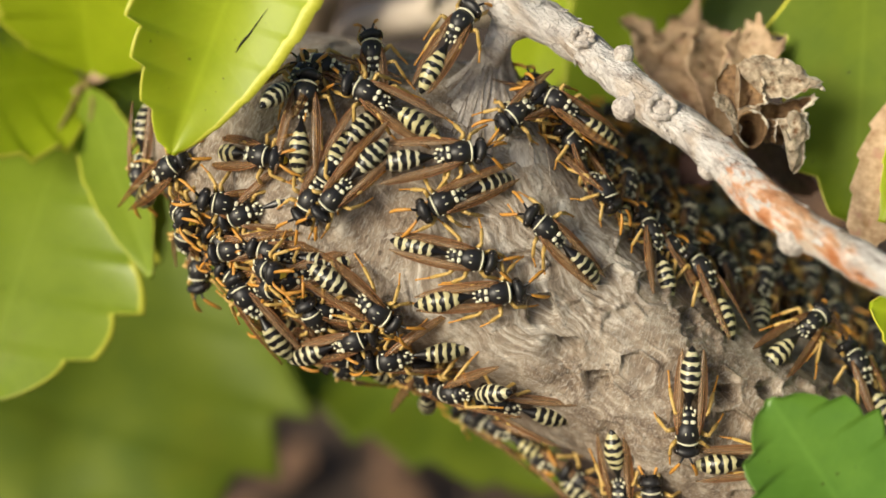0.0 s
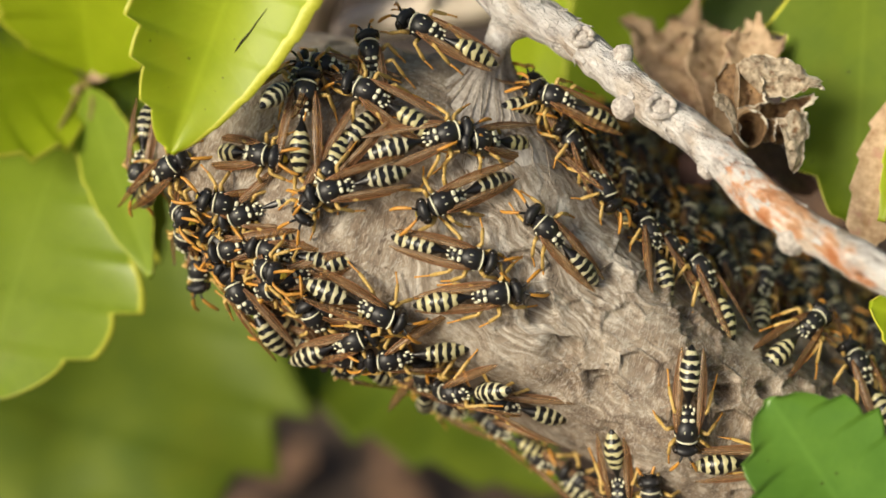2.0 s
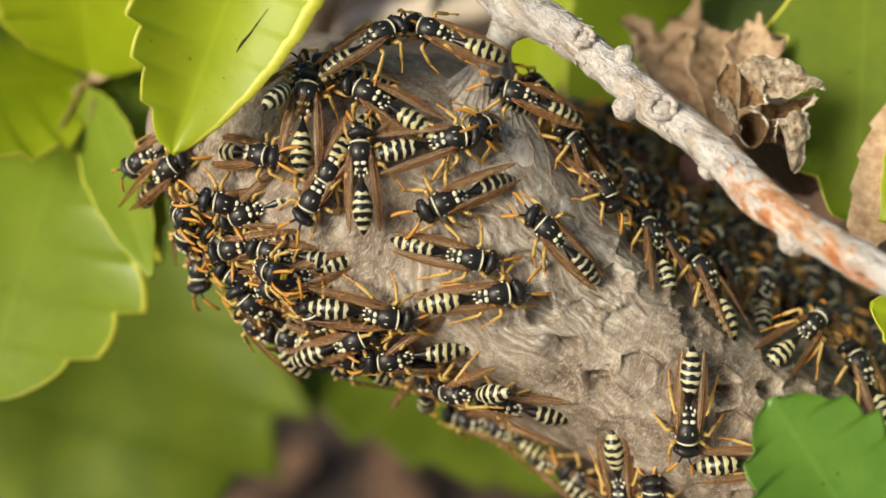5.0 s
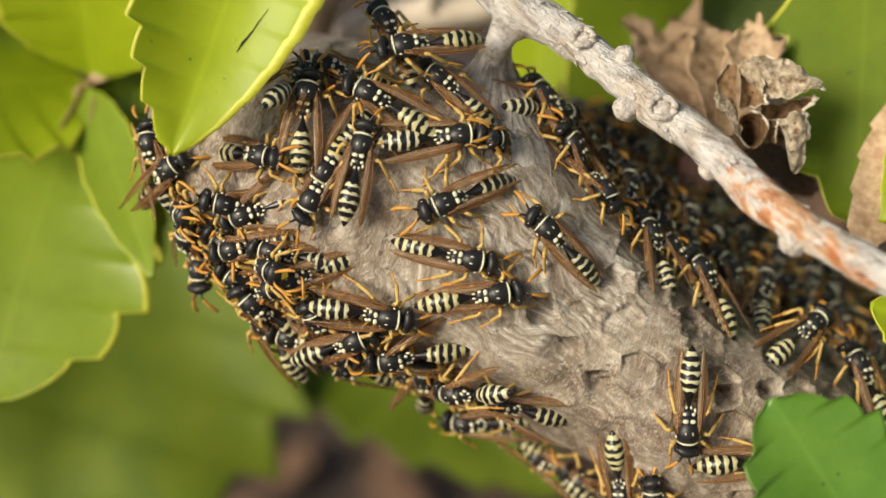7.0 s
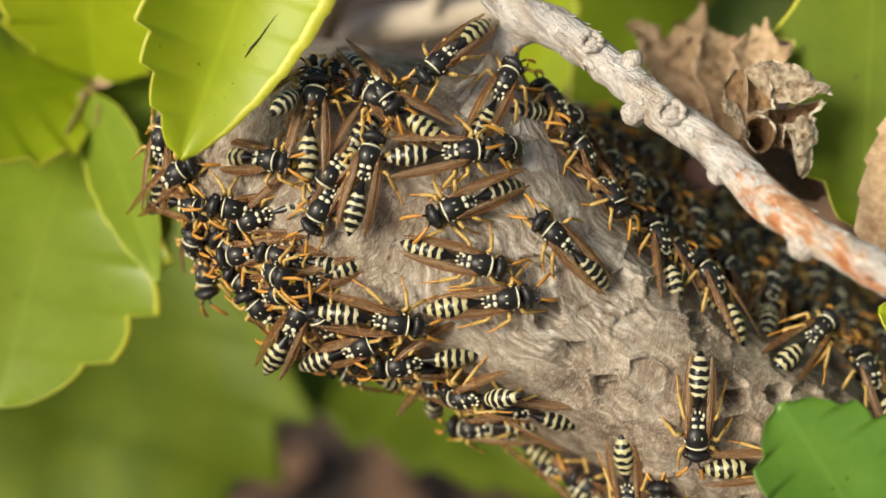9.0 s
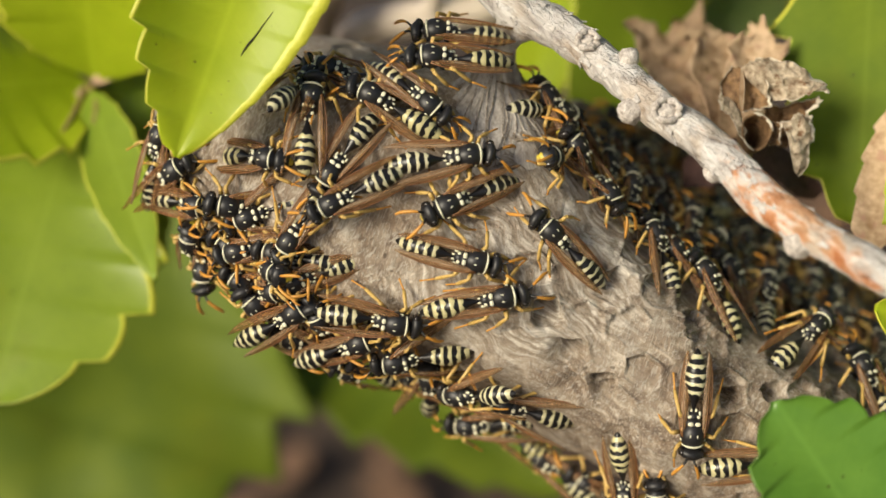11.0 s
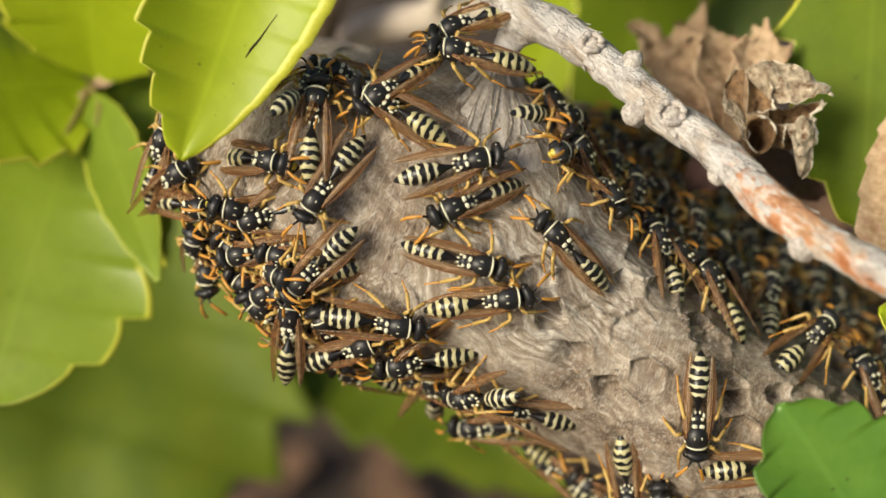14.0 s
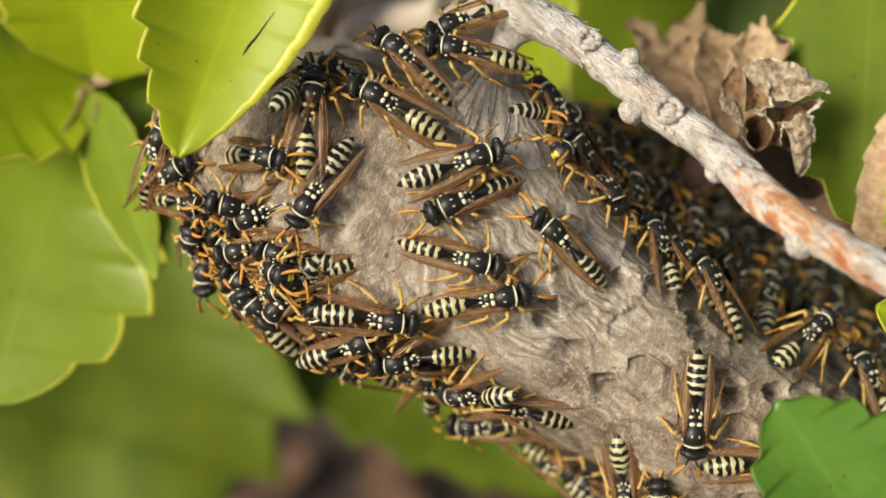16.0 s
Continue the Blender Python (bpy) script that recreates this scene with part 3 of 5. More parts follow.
    leaf(behind, (62.2, 9.0, 23.2), (55.4, 6.0, 4.0), 4.3, FRESH, (-0.3, -1, 0.2), teeth=6, seed=18)
    # unseen shrub leaves added overhead to keep the far side of the nest in shade
    over = thing("leafy_branch", "unseen dense green leaves added above the branch for shade", "branch")
    stem(over, [(-5, 60, 66), (20, 30, 52), (45, 14, 47), (75, 2, 50)], [2.2, 2.0, 1.8, 1.5])
    stem(over, [(45, 14, 47), (80, 45, 58), (110, 60, 50), (112, 50, 5)], [1.8, 2.0, 1.6, 1.2])
    rng = random.Random(77)
    for k in range(20):
        f = k / 19
        p = Vector((8 + 55 * f, 17 + 12 * math.sin(9 * f), 46 - 3 * f)) + Vector((rng.uniform(-5, 5), rng.uniform(-8, 8), rng.uniform(-2, 5)))
        d = Vector((rng.uniform(-1, 1), rng.uniform(-0.5, 0.6), rng.uniform(0.05, 0.35))).normalized()
        leaf(over, p, p + d * rng.uniform(14, 22), rng.uniform(10, 15), GREEN, (0.1, -0.2, 1), teeth=6, seed=40 + k)
    for k in range(34):
        p = Vector((rng.uniform(15, 115), rng.uniform(22, 85), 0))
        p.z = 52 + 0.12 * p.y + rng.uniform(-1, 6)
        d = Vector((rng.uniform(-1, 1), rng.uniform(-0.6, 0.6), rng.uniform(0.0, 0.3))).normalized()
        leaf(over, p, p + d * rng.uniform(20, 28), rng.uniform(15, 20), GREEN, (0.1, -0.2, 1), teeth=6, seed=80 + k)
    for k in range(22):
        p = Vector((rng.uniform(98, 112), rng.uniform(10, 75), rng.uniform(-25, 55)))
        d = Vector((rng.uniform(0.1, 0.4), rng.uniform(-0.7, 0.7), rng.uniform(-1, 0.6))).normalized()
        leaf(over, p, p + d * rng.uniform(18, 26), rng.uniform(14, 19), GREEN, (-1, -0.2, 0.3), teeth=6, seed=120 + k)
    # more unseen shrub leaves, added beside and above the open front to block light
    near = thing("leafy_branch", "unseen dense green leaves added beside the nest to block light", "branch")
    stem(near, [(112, 50, 5), (100, 0, 20), (90, -50, 30), (84, -90, 10)], [2.2, 2.0, 1.7, 1.2])
    stem(near, [(100, 0, 20), (80, 6, 58), (40, 14, 62), (8, 20, 60)], [1.8, 1.7, 1.4, 1.0])
    for k in range(34):
        p = Vector((rng.uniform(72, 92), rng.uniform(-105, 15), rng.uniform(-45, 55)))
        d = Vector((rng.uniform(0.1, 0.5), rng.uniform(-0.7, 0.7), rng.uniform(-1, 0.7))).normalized()
        leaf(near, p, p + d * rng.uniform(20, 28), rng.uniform(15, 21), GREEN, (-1, -0.2, 0.3), teeth=6, seed=160 + k)
    for k in range(34):
        p = Vector((rng.uniform(5, 95), rng.uniform(4, 45), rng.uniform(54, 66)))
        d = Vector((rng.uniform(-1, 1), rng.uniform(-0.6, 0.6), rng.uniform(0.0, 0.3))).normalized()
        leaf(near, p, p + d * rng.uniform(20, 28), rng.uniform(15, 20), GREEN, (0.1, -0.2, 1), teeth=6, seed=200 + k)
    # leaf before the nest's lower end
    front = thing("leafy_branch", "rounded green leaf in front of the nest's lower end", "branch")
    stem(front, [(54.2, -12.0, -43.6), (60.0, -6.0, -48.5), (75.1, 4.0, -60.5)], [0.9, 1.2, 1.6])
    leaf(front, (54.0, -12.0, -43.3), (37.4, -15.0, -17.0), 17.0, YOUNG, (-0.15, -0.9, 0.4), teeth=9, seed=17, tooth=0.09, cup=0.16, blunt=1.6, ripple=0.05, rim=0.3, bow=0.9, margin=False)


# ---- woody branch and dry flower ----


def build_branch():
    branch = thing("woody_branch", "grey flaking branch scraped orange-red, carrying the nest", "branch")
    path = [(4.0, 6.0, 35.7), (8.6, 6.0, 30.7), (14.2, 5.0, 27.6), (19.7, 2.0, 22.9), (24.6, -3.0, 17.5), (30.1, -10.0, 12.0), (34.1, -18.0, 5.9), (38.0, -24.0, 1.8), (44.8, -32.0, -3.3), (53.1, -40.0, -9.3)]
    radii = [2.6, 2.7, 2.5, 2.3, 2.35, 2.25, 2.15, 2.1, 1.9, 1.8]

    def set_back(p):
        """The outer half of the limb comes forward less steeply."""
        return Vector((0, -166, 0)) + (Vector(p) - Vector((0, -166, 0))) * ((166 + 0.5 * p[1]) / (166 + p[1])) if p[1] < 0 else Vector(p)

    radii = [r * ((166 + 0.5 * p[1]) / (166 + p[1]) if p[1] < 0 else 1) for p, r in zip(path, radii)]
    path = [set_back(p) for p in path]
    spine, girth = smooth_path(path, radii, 14)
    bm = bmesh.new()
    tube(bm, spine, girth, 32, wobble=0.16, rough=0.42)
    part("limb", bm, BARK, branch)
    # hooked side shoot that holds the nest
    bm = bmesh.new()
    pts, sizes = smooth_path([(14.3, 6.0, 28.2), (11.0, 7.0, 29.5), (8.2, 8.0, 28.2), (6.7, 9.0, 25.3), (6.1, 10.5, 23.1)], [2.4, 2.7, 2.2, 1.6, 0.8], 8)
    tube(bm, pts, sizes, 18, wobble=0.2, rough=0.5)
    part("side_shoot", bm, BARK, branch)
    # buds and scars
    for where, size, name in (((22.0, -0.3, 23.6), 1.25, "bud"), ((21.9, -2.8, 16.9), 1.7, "bud"), ((30.3, -11.0, 9.1), 1.4, "bud"), ((36.5, -24.0, 0.9), 1.8, "bud"), ((40.7, -29.0, 0.3), 1.2, "bud")):
        bm = bmesh.new()
        egg(bm, (0, 0, 0), (size, size * 0.8, size), 10, 14, warp=lambda p: p * (1 + 0.25 * noise.noise(p * 2.2 + Vector(where))))
        part(name, bm, BUD_BARK, branch, at=set_back(where))
    # round leaf scars with a raised ring
    for where, size in ((Vector((24.8, -11.0, 16.1)), 1.5), (Vector((17.0, 0.4, 25.9)), 1.2)):
        bm = bmesh.new()
        ring = [Vector((size * math.cos(a), -0.25 * math.sin(3 * a), size * 0.85 * math.sin(a))) for a in [2 * math.pi * k / 24 for k in range(25)]]
        tube(bm, ring, [0.42 + 0.12 * math.sin(2.0 * k) for k in range(25)], 8, wobble=0.3, rough=1.5)
        egg(bm, (0, 0.35, 0), (size * 0.85, 0.55, size * 0.7), 8, 14)
        part("leaf_scar", bm, BUD_BARK, branch, at=set_back(where))
    # bark flakes standing off the limb
    rng = random.Random(8)
    for k in range(46):
        i = rng.randrange(12, 100)
        p, r = spine[i], girth[i]
        ahead = (spine[i + 1] - p).normalized()
        out = Vector((rng.uniform(-1, 1), -rng.uniform(0.2, 1), rng.uniform(-1, 1)))
        out = (out - ahead * out.dot(ahead)).normalized()
        m = Matrix((ahead, out.cross(ahead), out)).transposed().to_4x4()
        bm = bmesh.new()
        long, wide, lift = rng.uniform(0.8, 2.4), rng.uniform(0.25, 0.7), rng.uniform(0.1, 0.5)
        rows = []
        for a in range(4):
            f = a / 3
            w, h = wide * (1 - 0.6 * f), lift * f * f
            rows.append([Vector((long * f, -w, h)), Vector((long * f, w, h)), Vector((long * f, w, h - 0.12)), Vector((long * f, -w, h - 0.12))])
        loft(bm, rows)
        part("bark_flake", bm, BARK, branch, at=Matrix.Translation((p + out * r * 0.97) * MM) @ m, smooth=False)


def petal(bm, rng, length, wide, spread, curl, turn, crumple=0.2, thick=0.22):
    """A crumpled dry petal rising from the origin and flaring outward, folded and torn at its edge."""
    n, m = 22, 19
    turned = Matrix.Rotation(turn, 3, "Z")
    offset = Vector((rng.uniform(0, 50), rng.uniform(0, 50), 0))
    sheet = {}
    for s in (0, 1):
        for i in range(n + 1):
            t = i / n
            bend = spread + curl * t
            for k in range(m):
                a = -1 + 2 * k / (m - 1)
                torn = 1 + 0.26 * noise.noise((a * 1.6 + offset.x, offset.y, 0)) + 0.05 * noise.noise((a * 5 + offset.x, offset.y, 5))
                run = length * t * torn
                half = wide * (0.35 + 0.75 * math.sin(math.pi * min(0.12 + 0.62 * t, 1)))
                p = Vector((a * half, 1.3 + run * math.sin(bend) - 0.35 * half * a * a, run * math.cos(bend)))
                fold = noise.noise_vector(p * 0.22 + offset) + 0.55 * noise.noise_vector(p * 0.55 + offset) + 0.25 * noise.noise_vector(p * 1.3 + offset)
                p += crumple * length * t ** 0.8 * fold
                p += Vector((0, -s * thick, -s * thick * 0.4))
                sheet[s, i, k] = bm.verts.new(turned @ p)
    for i in range(n):
        for k in range(m - 1):
            edge = 1 if i >= n - 2 or k in (0, m - 2) else 0
            for s in (0, 1):
                bm.faces.new([sheet[s, i + a, k + b] for a, b in ((0, 0), (0, 1), (1, 1), (1, 0))]).material_index = edge
    for i in range(n):
        for k in (0, m - 1):
            bm.faces.new((sheet[0, i, k], sheet[0, i + 1, k], sheet[1, i + 1, k], sheet[1, i, k])).material_index = 1
    for k in range(m - 1):
        bm.faces.new((sheet[0, n, k], sheet[0, n, k + 1], sheet[1, n, k + 1], sheet[1, n, k])).material_index = 1


def lobe(bm, rng, inner, outer, bulge, crumple=0.75, thick=0.16):
    """A crumpled dry sheet between two edges, bulging towards +z, with a paler torn rim along its outer edge and ends."""
    n, m = 26, 16
    a, b = (smooth_path([Vector(p) for p in edge], [1] * len(edge), 12)[0] for edge in (inner, outer))
    offset = Vector((rng.uniform(0, 40), rng.uniform(0, 40), 0))
    sheet = {}
    for i in range(n + 1):
        t = i / n
        pa, pb = a[round(t * (len(a) - 1))], b[round(t * (len(b) - 1))]
        for k in range(m + 1):
            f = k / m
            tear = 1 + (0.14 * noise.noise((t * 5 + offset.x, 0, 3)) + 0.09 * noise.noise((t * 16, offset.y, 3))) * f
            p = pa + (pb - pa) * f * tear
            p.z += bulge * math.sin(math.pi * f)
            p += crumple * (noise.noise_vector(p * 0.35 + offset) + 0.55 * noise.noise_vector(p * 0.9 + offset) + 0.36 * noise.noise_vector(p * 2.0 + offset) + 0.14 * noise.noise_vector(p * 4.5 + offset)) * min(4 * f, 1)
            curl = max(f - 0.86, 0) / 0.14
            p.z += 0.35 * curl * curl
            for side in (0, 1):
                sheet[side, i, k] = bm.verts.new(p - Vector((0, 0, side * thick)))
    for i in range(n):
        for k in range(m):
            rim = 1 if k >= m - 1 or i == 0 else 0
            for side in (0, 1):
                bm.faces.new([sheet[side, i + c, k + d] for c, d in ((0, 0), (0, 1), (1, 1), (1, 0))]).material_index = rim
        for k in (0, m):
            bm.faces.new((sheet[0, i, k], sheet[0, i + 1, k], sheet[1, i + 1, k], sheet[1, i, k])).material_index = 1
    for i in (0, n):
        for k in range(m):
            bm.faces.new((sheet[0, i, k], sheet[0, i, k + 1], sheet[1, i, k + 1], sheet[1, i, k])).material_index = 1


def build_flower():
    rng = random.Random(21)
    base = Vector((39.2, 8.0, 15.1))
    flower = thing("dried_flower", "crumpled pale-brown dry seed husk behind the woody branch", "dried flower")
    turn = Matrix(((1, 0, 0), (0, 0, -1), (0, 1, 0))).to_4x4()
    m = Matrix.Translation(base * MM) @ turn
    lobes = (
        ([(1.8, 3.9, 0.2), (1.0, 5.0, 0.4), (-0.8, 6.6, 0.6), (-1.8, 8.2, 0)], [(8.6, 4.8, 1.8), (7.6, 6.4, 1.2), (4.2, 8.9, 0.2), (0.4, 9.8, -0.6)], 1.3, PALE_HUSK),
        ([(1.4, 3.9, -0.8), (1.6, 1.2, -1.5), (2.0, -1.6, -0.6)], [(8.5, 4.6, 0.6), (7.8, 2.2, -1.2), (6.8, -1.0, -1.0)], -3.2, HUSK),
        ([(3.1, 1.5, 0.9), (3.9, -0.5, 1.3), (4.4, -2.8, 1.0), (5.0, -5.0, 0.4)], [(7.7, 2.4, -0.6), (7.3, 0, -0.3), (6.9, -2.5, 0.1), (5.6, -5.2, 0.3)], 0.6, PALE_HUSK),
        ([(-1.6, 1.9, 0), (-2.2, 3.2, 0.2), (-3.2, 4.5, 0.2), (-4.4, 4.7, 0.3)], [(-1.2, -0.8, 0.6), (-2.7, 0.6, 0.9), (-3.9, 2.6, 0.9), (-5.0, 4.0, 0.6)], 0.4, PALE_HUSK),
        ([(-1.5, 2.0, -0.4), (-2.0, 4.5, 0.2), (-1.8, 8.2, 0.2)], [(-4.2, 3.7, -1.0), (-4.3, 5.4, -1.2), (-2.6, 8.5, -0.6)], -0.4, HUSK),
        ([(-1.6, 2.6, 0.2), (-1.5, 6.0, 0.9), (-1.7, 8.6, 0.3)], [(1.9, 3.4, 0.7), (1.0, 6.3, 1.3), (1.4, 9.0, 0.6)], -1.5, HUSK),
        ([(1.2, 1.9, 0.2), (1.8, 0.6, 0.6), (1.9, -1.2, 0.4)], [(3.4, 1.6, 0.6), (3.3, 0.4, 0.2), (3.0, -1.4, -0.6)], -0.7, HUSK),
    )
    for inner, outer, bulge, skin in lobes:
        bm = bmesh.new()
        lobe(bm, rng, inner, outer, bulge)
        part("husk_lobe", bm, [skin, HUSK_RIM], flower, at=m)
    bm = bmesh.new()
    rings = []
    for z, r in ((-7, 1.0), (-4, 1.6), (-1, 1.95), (0.3, 2.05), (1.0, 2.15), (1.15, 2.0), (0.8, 1.82), (-0.5, 1.72), (-3, 1.5), (-6, 1.0), (-6.5, 0.3)):
        rings.append([Vector((r * 0.92 * math.cos(a) * (1 + 0.07 * math.sin(3 * a + 1)), r * 1.15 * math.sin(a) + 0.12 * z, z + 0.25 * math.sin(2 * a) + 0.2 * math.sin(5 * a))) for a in [2 * math.pi * q / 32 for q in range(32)]])
    loft(bm, rings)
    for face in bm.faces:
        face.material_index = 1 if face.calc_center_median().z > 1.12 else 0
    part("seed_cup", bm, [HUSK, HUSK_RIM], flower, at=m)
    stem(flower, [base + Vector((0, 5.5, -1.0)), base + Vector((-0.5, 4, -3.5)), (34.4, -5.5, 9.0)], [1.0, 0.9, 0.8], HUSK, "stalk")
    # larger withered petals spread behind
    for tip, wide, seed in (((32.2, 39.0, 35.0), 6.3, 3), ((40.0, 28.0, 31.6), 5.0, 5), ((43.3, 18.0, 30.4), 3.4, 9)):
        lm, long = leaf_pose(base + Vector((-1, 7, 1)), tip, (0.1, -1, 0.1))
        bm = bmesh.new()
        petal(bm, random.Random(seed), long, wide, 0.0, 0.0, 0.0, 0.09)
        part("petal", bm, [WITHERED, WITHERED], flower, "withered tan petal", at=lm @ Matrix.Rotation(radians(-90), 4, "X"))
    # two petals whose dark colour paints the shaded gap between branch and nest
    for tip, wide, seed in (((32.8, 29.0, 9.0), 6.0, 6), ((53.2, 24.0, 8.0), 6.0, 7)):
        leaf(flower, base + Vector((0, 8, 0)), tip, wide, SHADE_PETAL, (0.1, -1, 0.3), label="withered petal darkened for the shaded gap", teeth=5, tooth=0.05, seed=seed, ripple=0.16, margin=False)


def build_far_branch():
    far = thing("old_branch", "smooth pale bare branch further back in the shrub", "branch")
    stem(far, [(-19.9, 92.0, 39.9), (-15.8, 90.0, 41.7), (-8.8, 86.0, 42.7), (-0.4, 84.0, 43.4), (12.1, 86.0, 46.1), (35.4, 104.0, 59.4)], [1.8, 3.0, 3.4, 3.3, 3.2, 3.4], OLD_BARK, "limb", 16)
    stem(far, [(-2.5, 81.0, 43.7), (-1.6, 78.0, 47.6), (0.6, 74.0, 54.8)], [1.6, 1.3, 1.0], OLD_BARK, "twig")
    far = thing("old_branch", "dark brown shaded branch behind the nest", "branch")
    stem(far, [(-18.3, 74.0, 55.8), (-22.6, 77.0, 46.4), (-27.1, 82.0, 36.1), (-33.8, 94.0, 21.7)], [4.5, 5.0, 5.2, 5.0], BROWN_BARK, "limb", 16)
    stem(far, [(-28.7, 96.0, 38.1), (-16.4, 109.0, 37.7), (4.3, 119.0, 34.4), (26.0, 124.0, 24.2)], [4.5, 4.5, 4.2, 4.0], BROWN_BARK, "side_limb", 14)


# ---- nest ----
def nest_reach(s, upper):
    """Half the nest's breadth at s along its length, towards its upper or lower side, in mm."""
    if upper:
        return 20.5 + 13.0 * min(max((s + 2.0) / 20.0, 0.0), 1.0)
    return 20.5 + 3.2 * math.exp(-(((s + 16.0) / 15.0) ** 2))


def nest_depth(u, v):
    """How far behind the front of the nest its paper skin lies at (u, v), all in mm."""
    s, q = 0.891 * u - 0.454 * v, 0.454 * u + 0.891 * v
    along, across = (s - 16.5) / 61.0, (q - 3.4) / nest_reach(s, q > 3.4)
    r = min(abs(along) ** 3.2 + abs(across) ** 2.4, 1.0)
    dome = 19.0 * (1.0 - math.sqrt(1.0 - 0.985 * r))
    ridge = 6.2 + 16.5 * math.exp(-max(s + 1.0, 0.0) / 16.0) + max(-s - 1.0, 0.0) * 0.6
    over = q - ridge
    fall = 0.5 * (over + math.sqrt(over * over + 9.0))
    fall = 58.0 * (1.0 - math.exp(-(2.5 + 1.4 * min(max((s - 4.0) / 16.0, 0.0), 1.0) + 1.6 * min(max((s - 22.0) / 20.0, 0.0), 1.0)) * fall / 58.0))
    under = -9.8 - 0.2 * min(max(s - 6.0, 0.0), 30.0) - q
    turn = 0.5 * (under + math.sqrt(under * under + 3.0)) * min(max((s + 4.0) / 10.0, 0.0), 1.0)
    crest = v - 21.5 - 0.05 * (u + 10.0)
    drop = 0.5 * (crest + math.sqrt(crest * crest + 2.0)) * min(max((5.0 - u) / 9.0, 0.0), 1.0)
    return dome + fall + 1.9 * turn + 1.5 * drop - 1.0


def nest_point(u, v):
    return Vector((u, nest_depth(u, v), v))


def nest_normal(u, v):
    e = 0.4
    a = nest_point(u + e, v) - nest_point(u - e, v)
    b = nest_point(u, v + e) - nest_point(u, v - e)
    n = b.cross(a).normalized()
    return n if n.y < 0 else -n


def cell_relief(u, v):
    """How deep the paper lies under its own skin: old six-sided brood cells, some sealed, some broken open under a standing upper rim."""
    wu, wv = u + 0.8 * noise.noise((u * 0.15, v * 0.15, 1)), v + 0.8 * noise.noise((u * 0.15, v * 0.15, 7))
    s, q = 0.98 * wu - 0.2 * wv, 0.2 * wu + 0.98 * wv
    pitch, high = 5.2, 4.7
    row = round(q / high)
    shift = 0.5 * (row % 2)
    col = round(s / pitch - shift)
    ds, dq = s / pitch - shift - col, q / high - row
    r = max(abs(ds), abs(ds) * 0.5 + abs(dq) * 0.866) * 2
    r += 0.12 * noise.noise((u * 0.5, v * 0.5, 3)) + 0.05 * noise.noise((u * 1.3, v * 1.3, 3))
    pick = noise.noise((col * 5.31 + 0.37, row * 7.77 + 0.21, 4.2)) * 1.7
    lean = noise.noise((col * 3.11 + 0.6, row * 4.93 + 0.8, 9.1))
    inside = 1 - min(max((r - 0.74) / 0.12, 0), 1)
    broken = min(max((pick + 0.12) / 0.2, 0), 1)
    floor = broken * max(0.6 + 1.1 * pick, 0.25) * (0.55 + 1.0 * max(dq, -0.45))
    sealed = (1 - broken) * (0.12 - 0.55 * (1 - r * r) * 0.5)
    wall = 1 - min(abs(r - 0.90) / 0.11, 1)
    rim = wall * (0.16 + (0.5 if dq > 0.05 else 0.08) * broken)
    skin = 0.55 * (inside * (floor + sealed) - rim) + 0.3 * lean * dq + 0.25 * lean * ds
    # broken square pits in the pale front
    for pu, pv, half_u, half_v, deep in PITS:
        a, b = (0.99 * (u - pu) + 0.12 * (v - pv)) / half_u, (0.99 * (v - pv) - 0.12 * (u - pu)) / half_v
        if abs(a) < 1.4 and abs(b) < 1.4:
            r = (a ** 4 + b ** 4) ** 0.25 + 0.15 * noise.noise((u * 0.9, v * 0.9, 5))
            skin += min(max((1.0 - r) / 0.12, 0), 1) * deep * (0.62 + 0.3 * b + 0.12 * a) - 0.2 * (1 - min(abs(r - 1.08) / 0.14, 1)) * (1 if b > -0.3 else 0.3)
    # open brood cells on the far side
    over = 0.454 * u + 0.891 * v - 9.0 - 16.5 * math.exp(-max(0.891 * u - 0.454 * v + 1.0, 0.0) / 16.0)
    brood = min(max(over / 3.0, 0), 1) if u > 6 else 0.0
    return skin * (1 - brood) + brood * (3.6 * inside - 0.3 * wall)


PITS = ((11.9, -7.5, 1.8, 2.1, 3.0), (14.9, -12.5, 2.2, 1.7, 2.8), (19.0, -16.6, 1.65, 1.65, 2.6), (34.8, -17.9, 1.6, 1.3, 2.4), (40.4, -17.3, 1.6, 1.2, 2.4), (30.5, -9.0, 1.6, 1.9, 1.2))


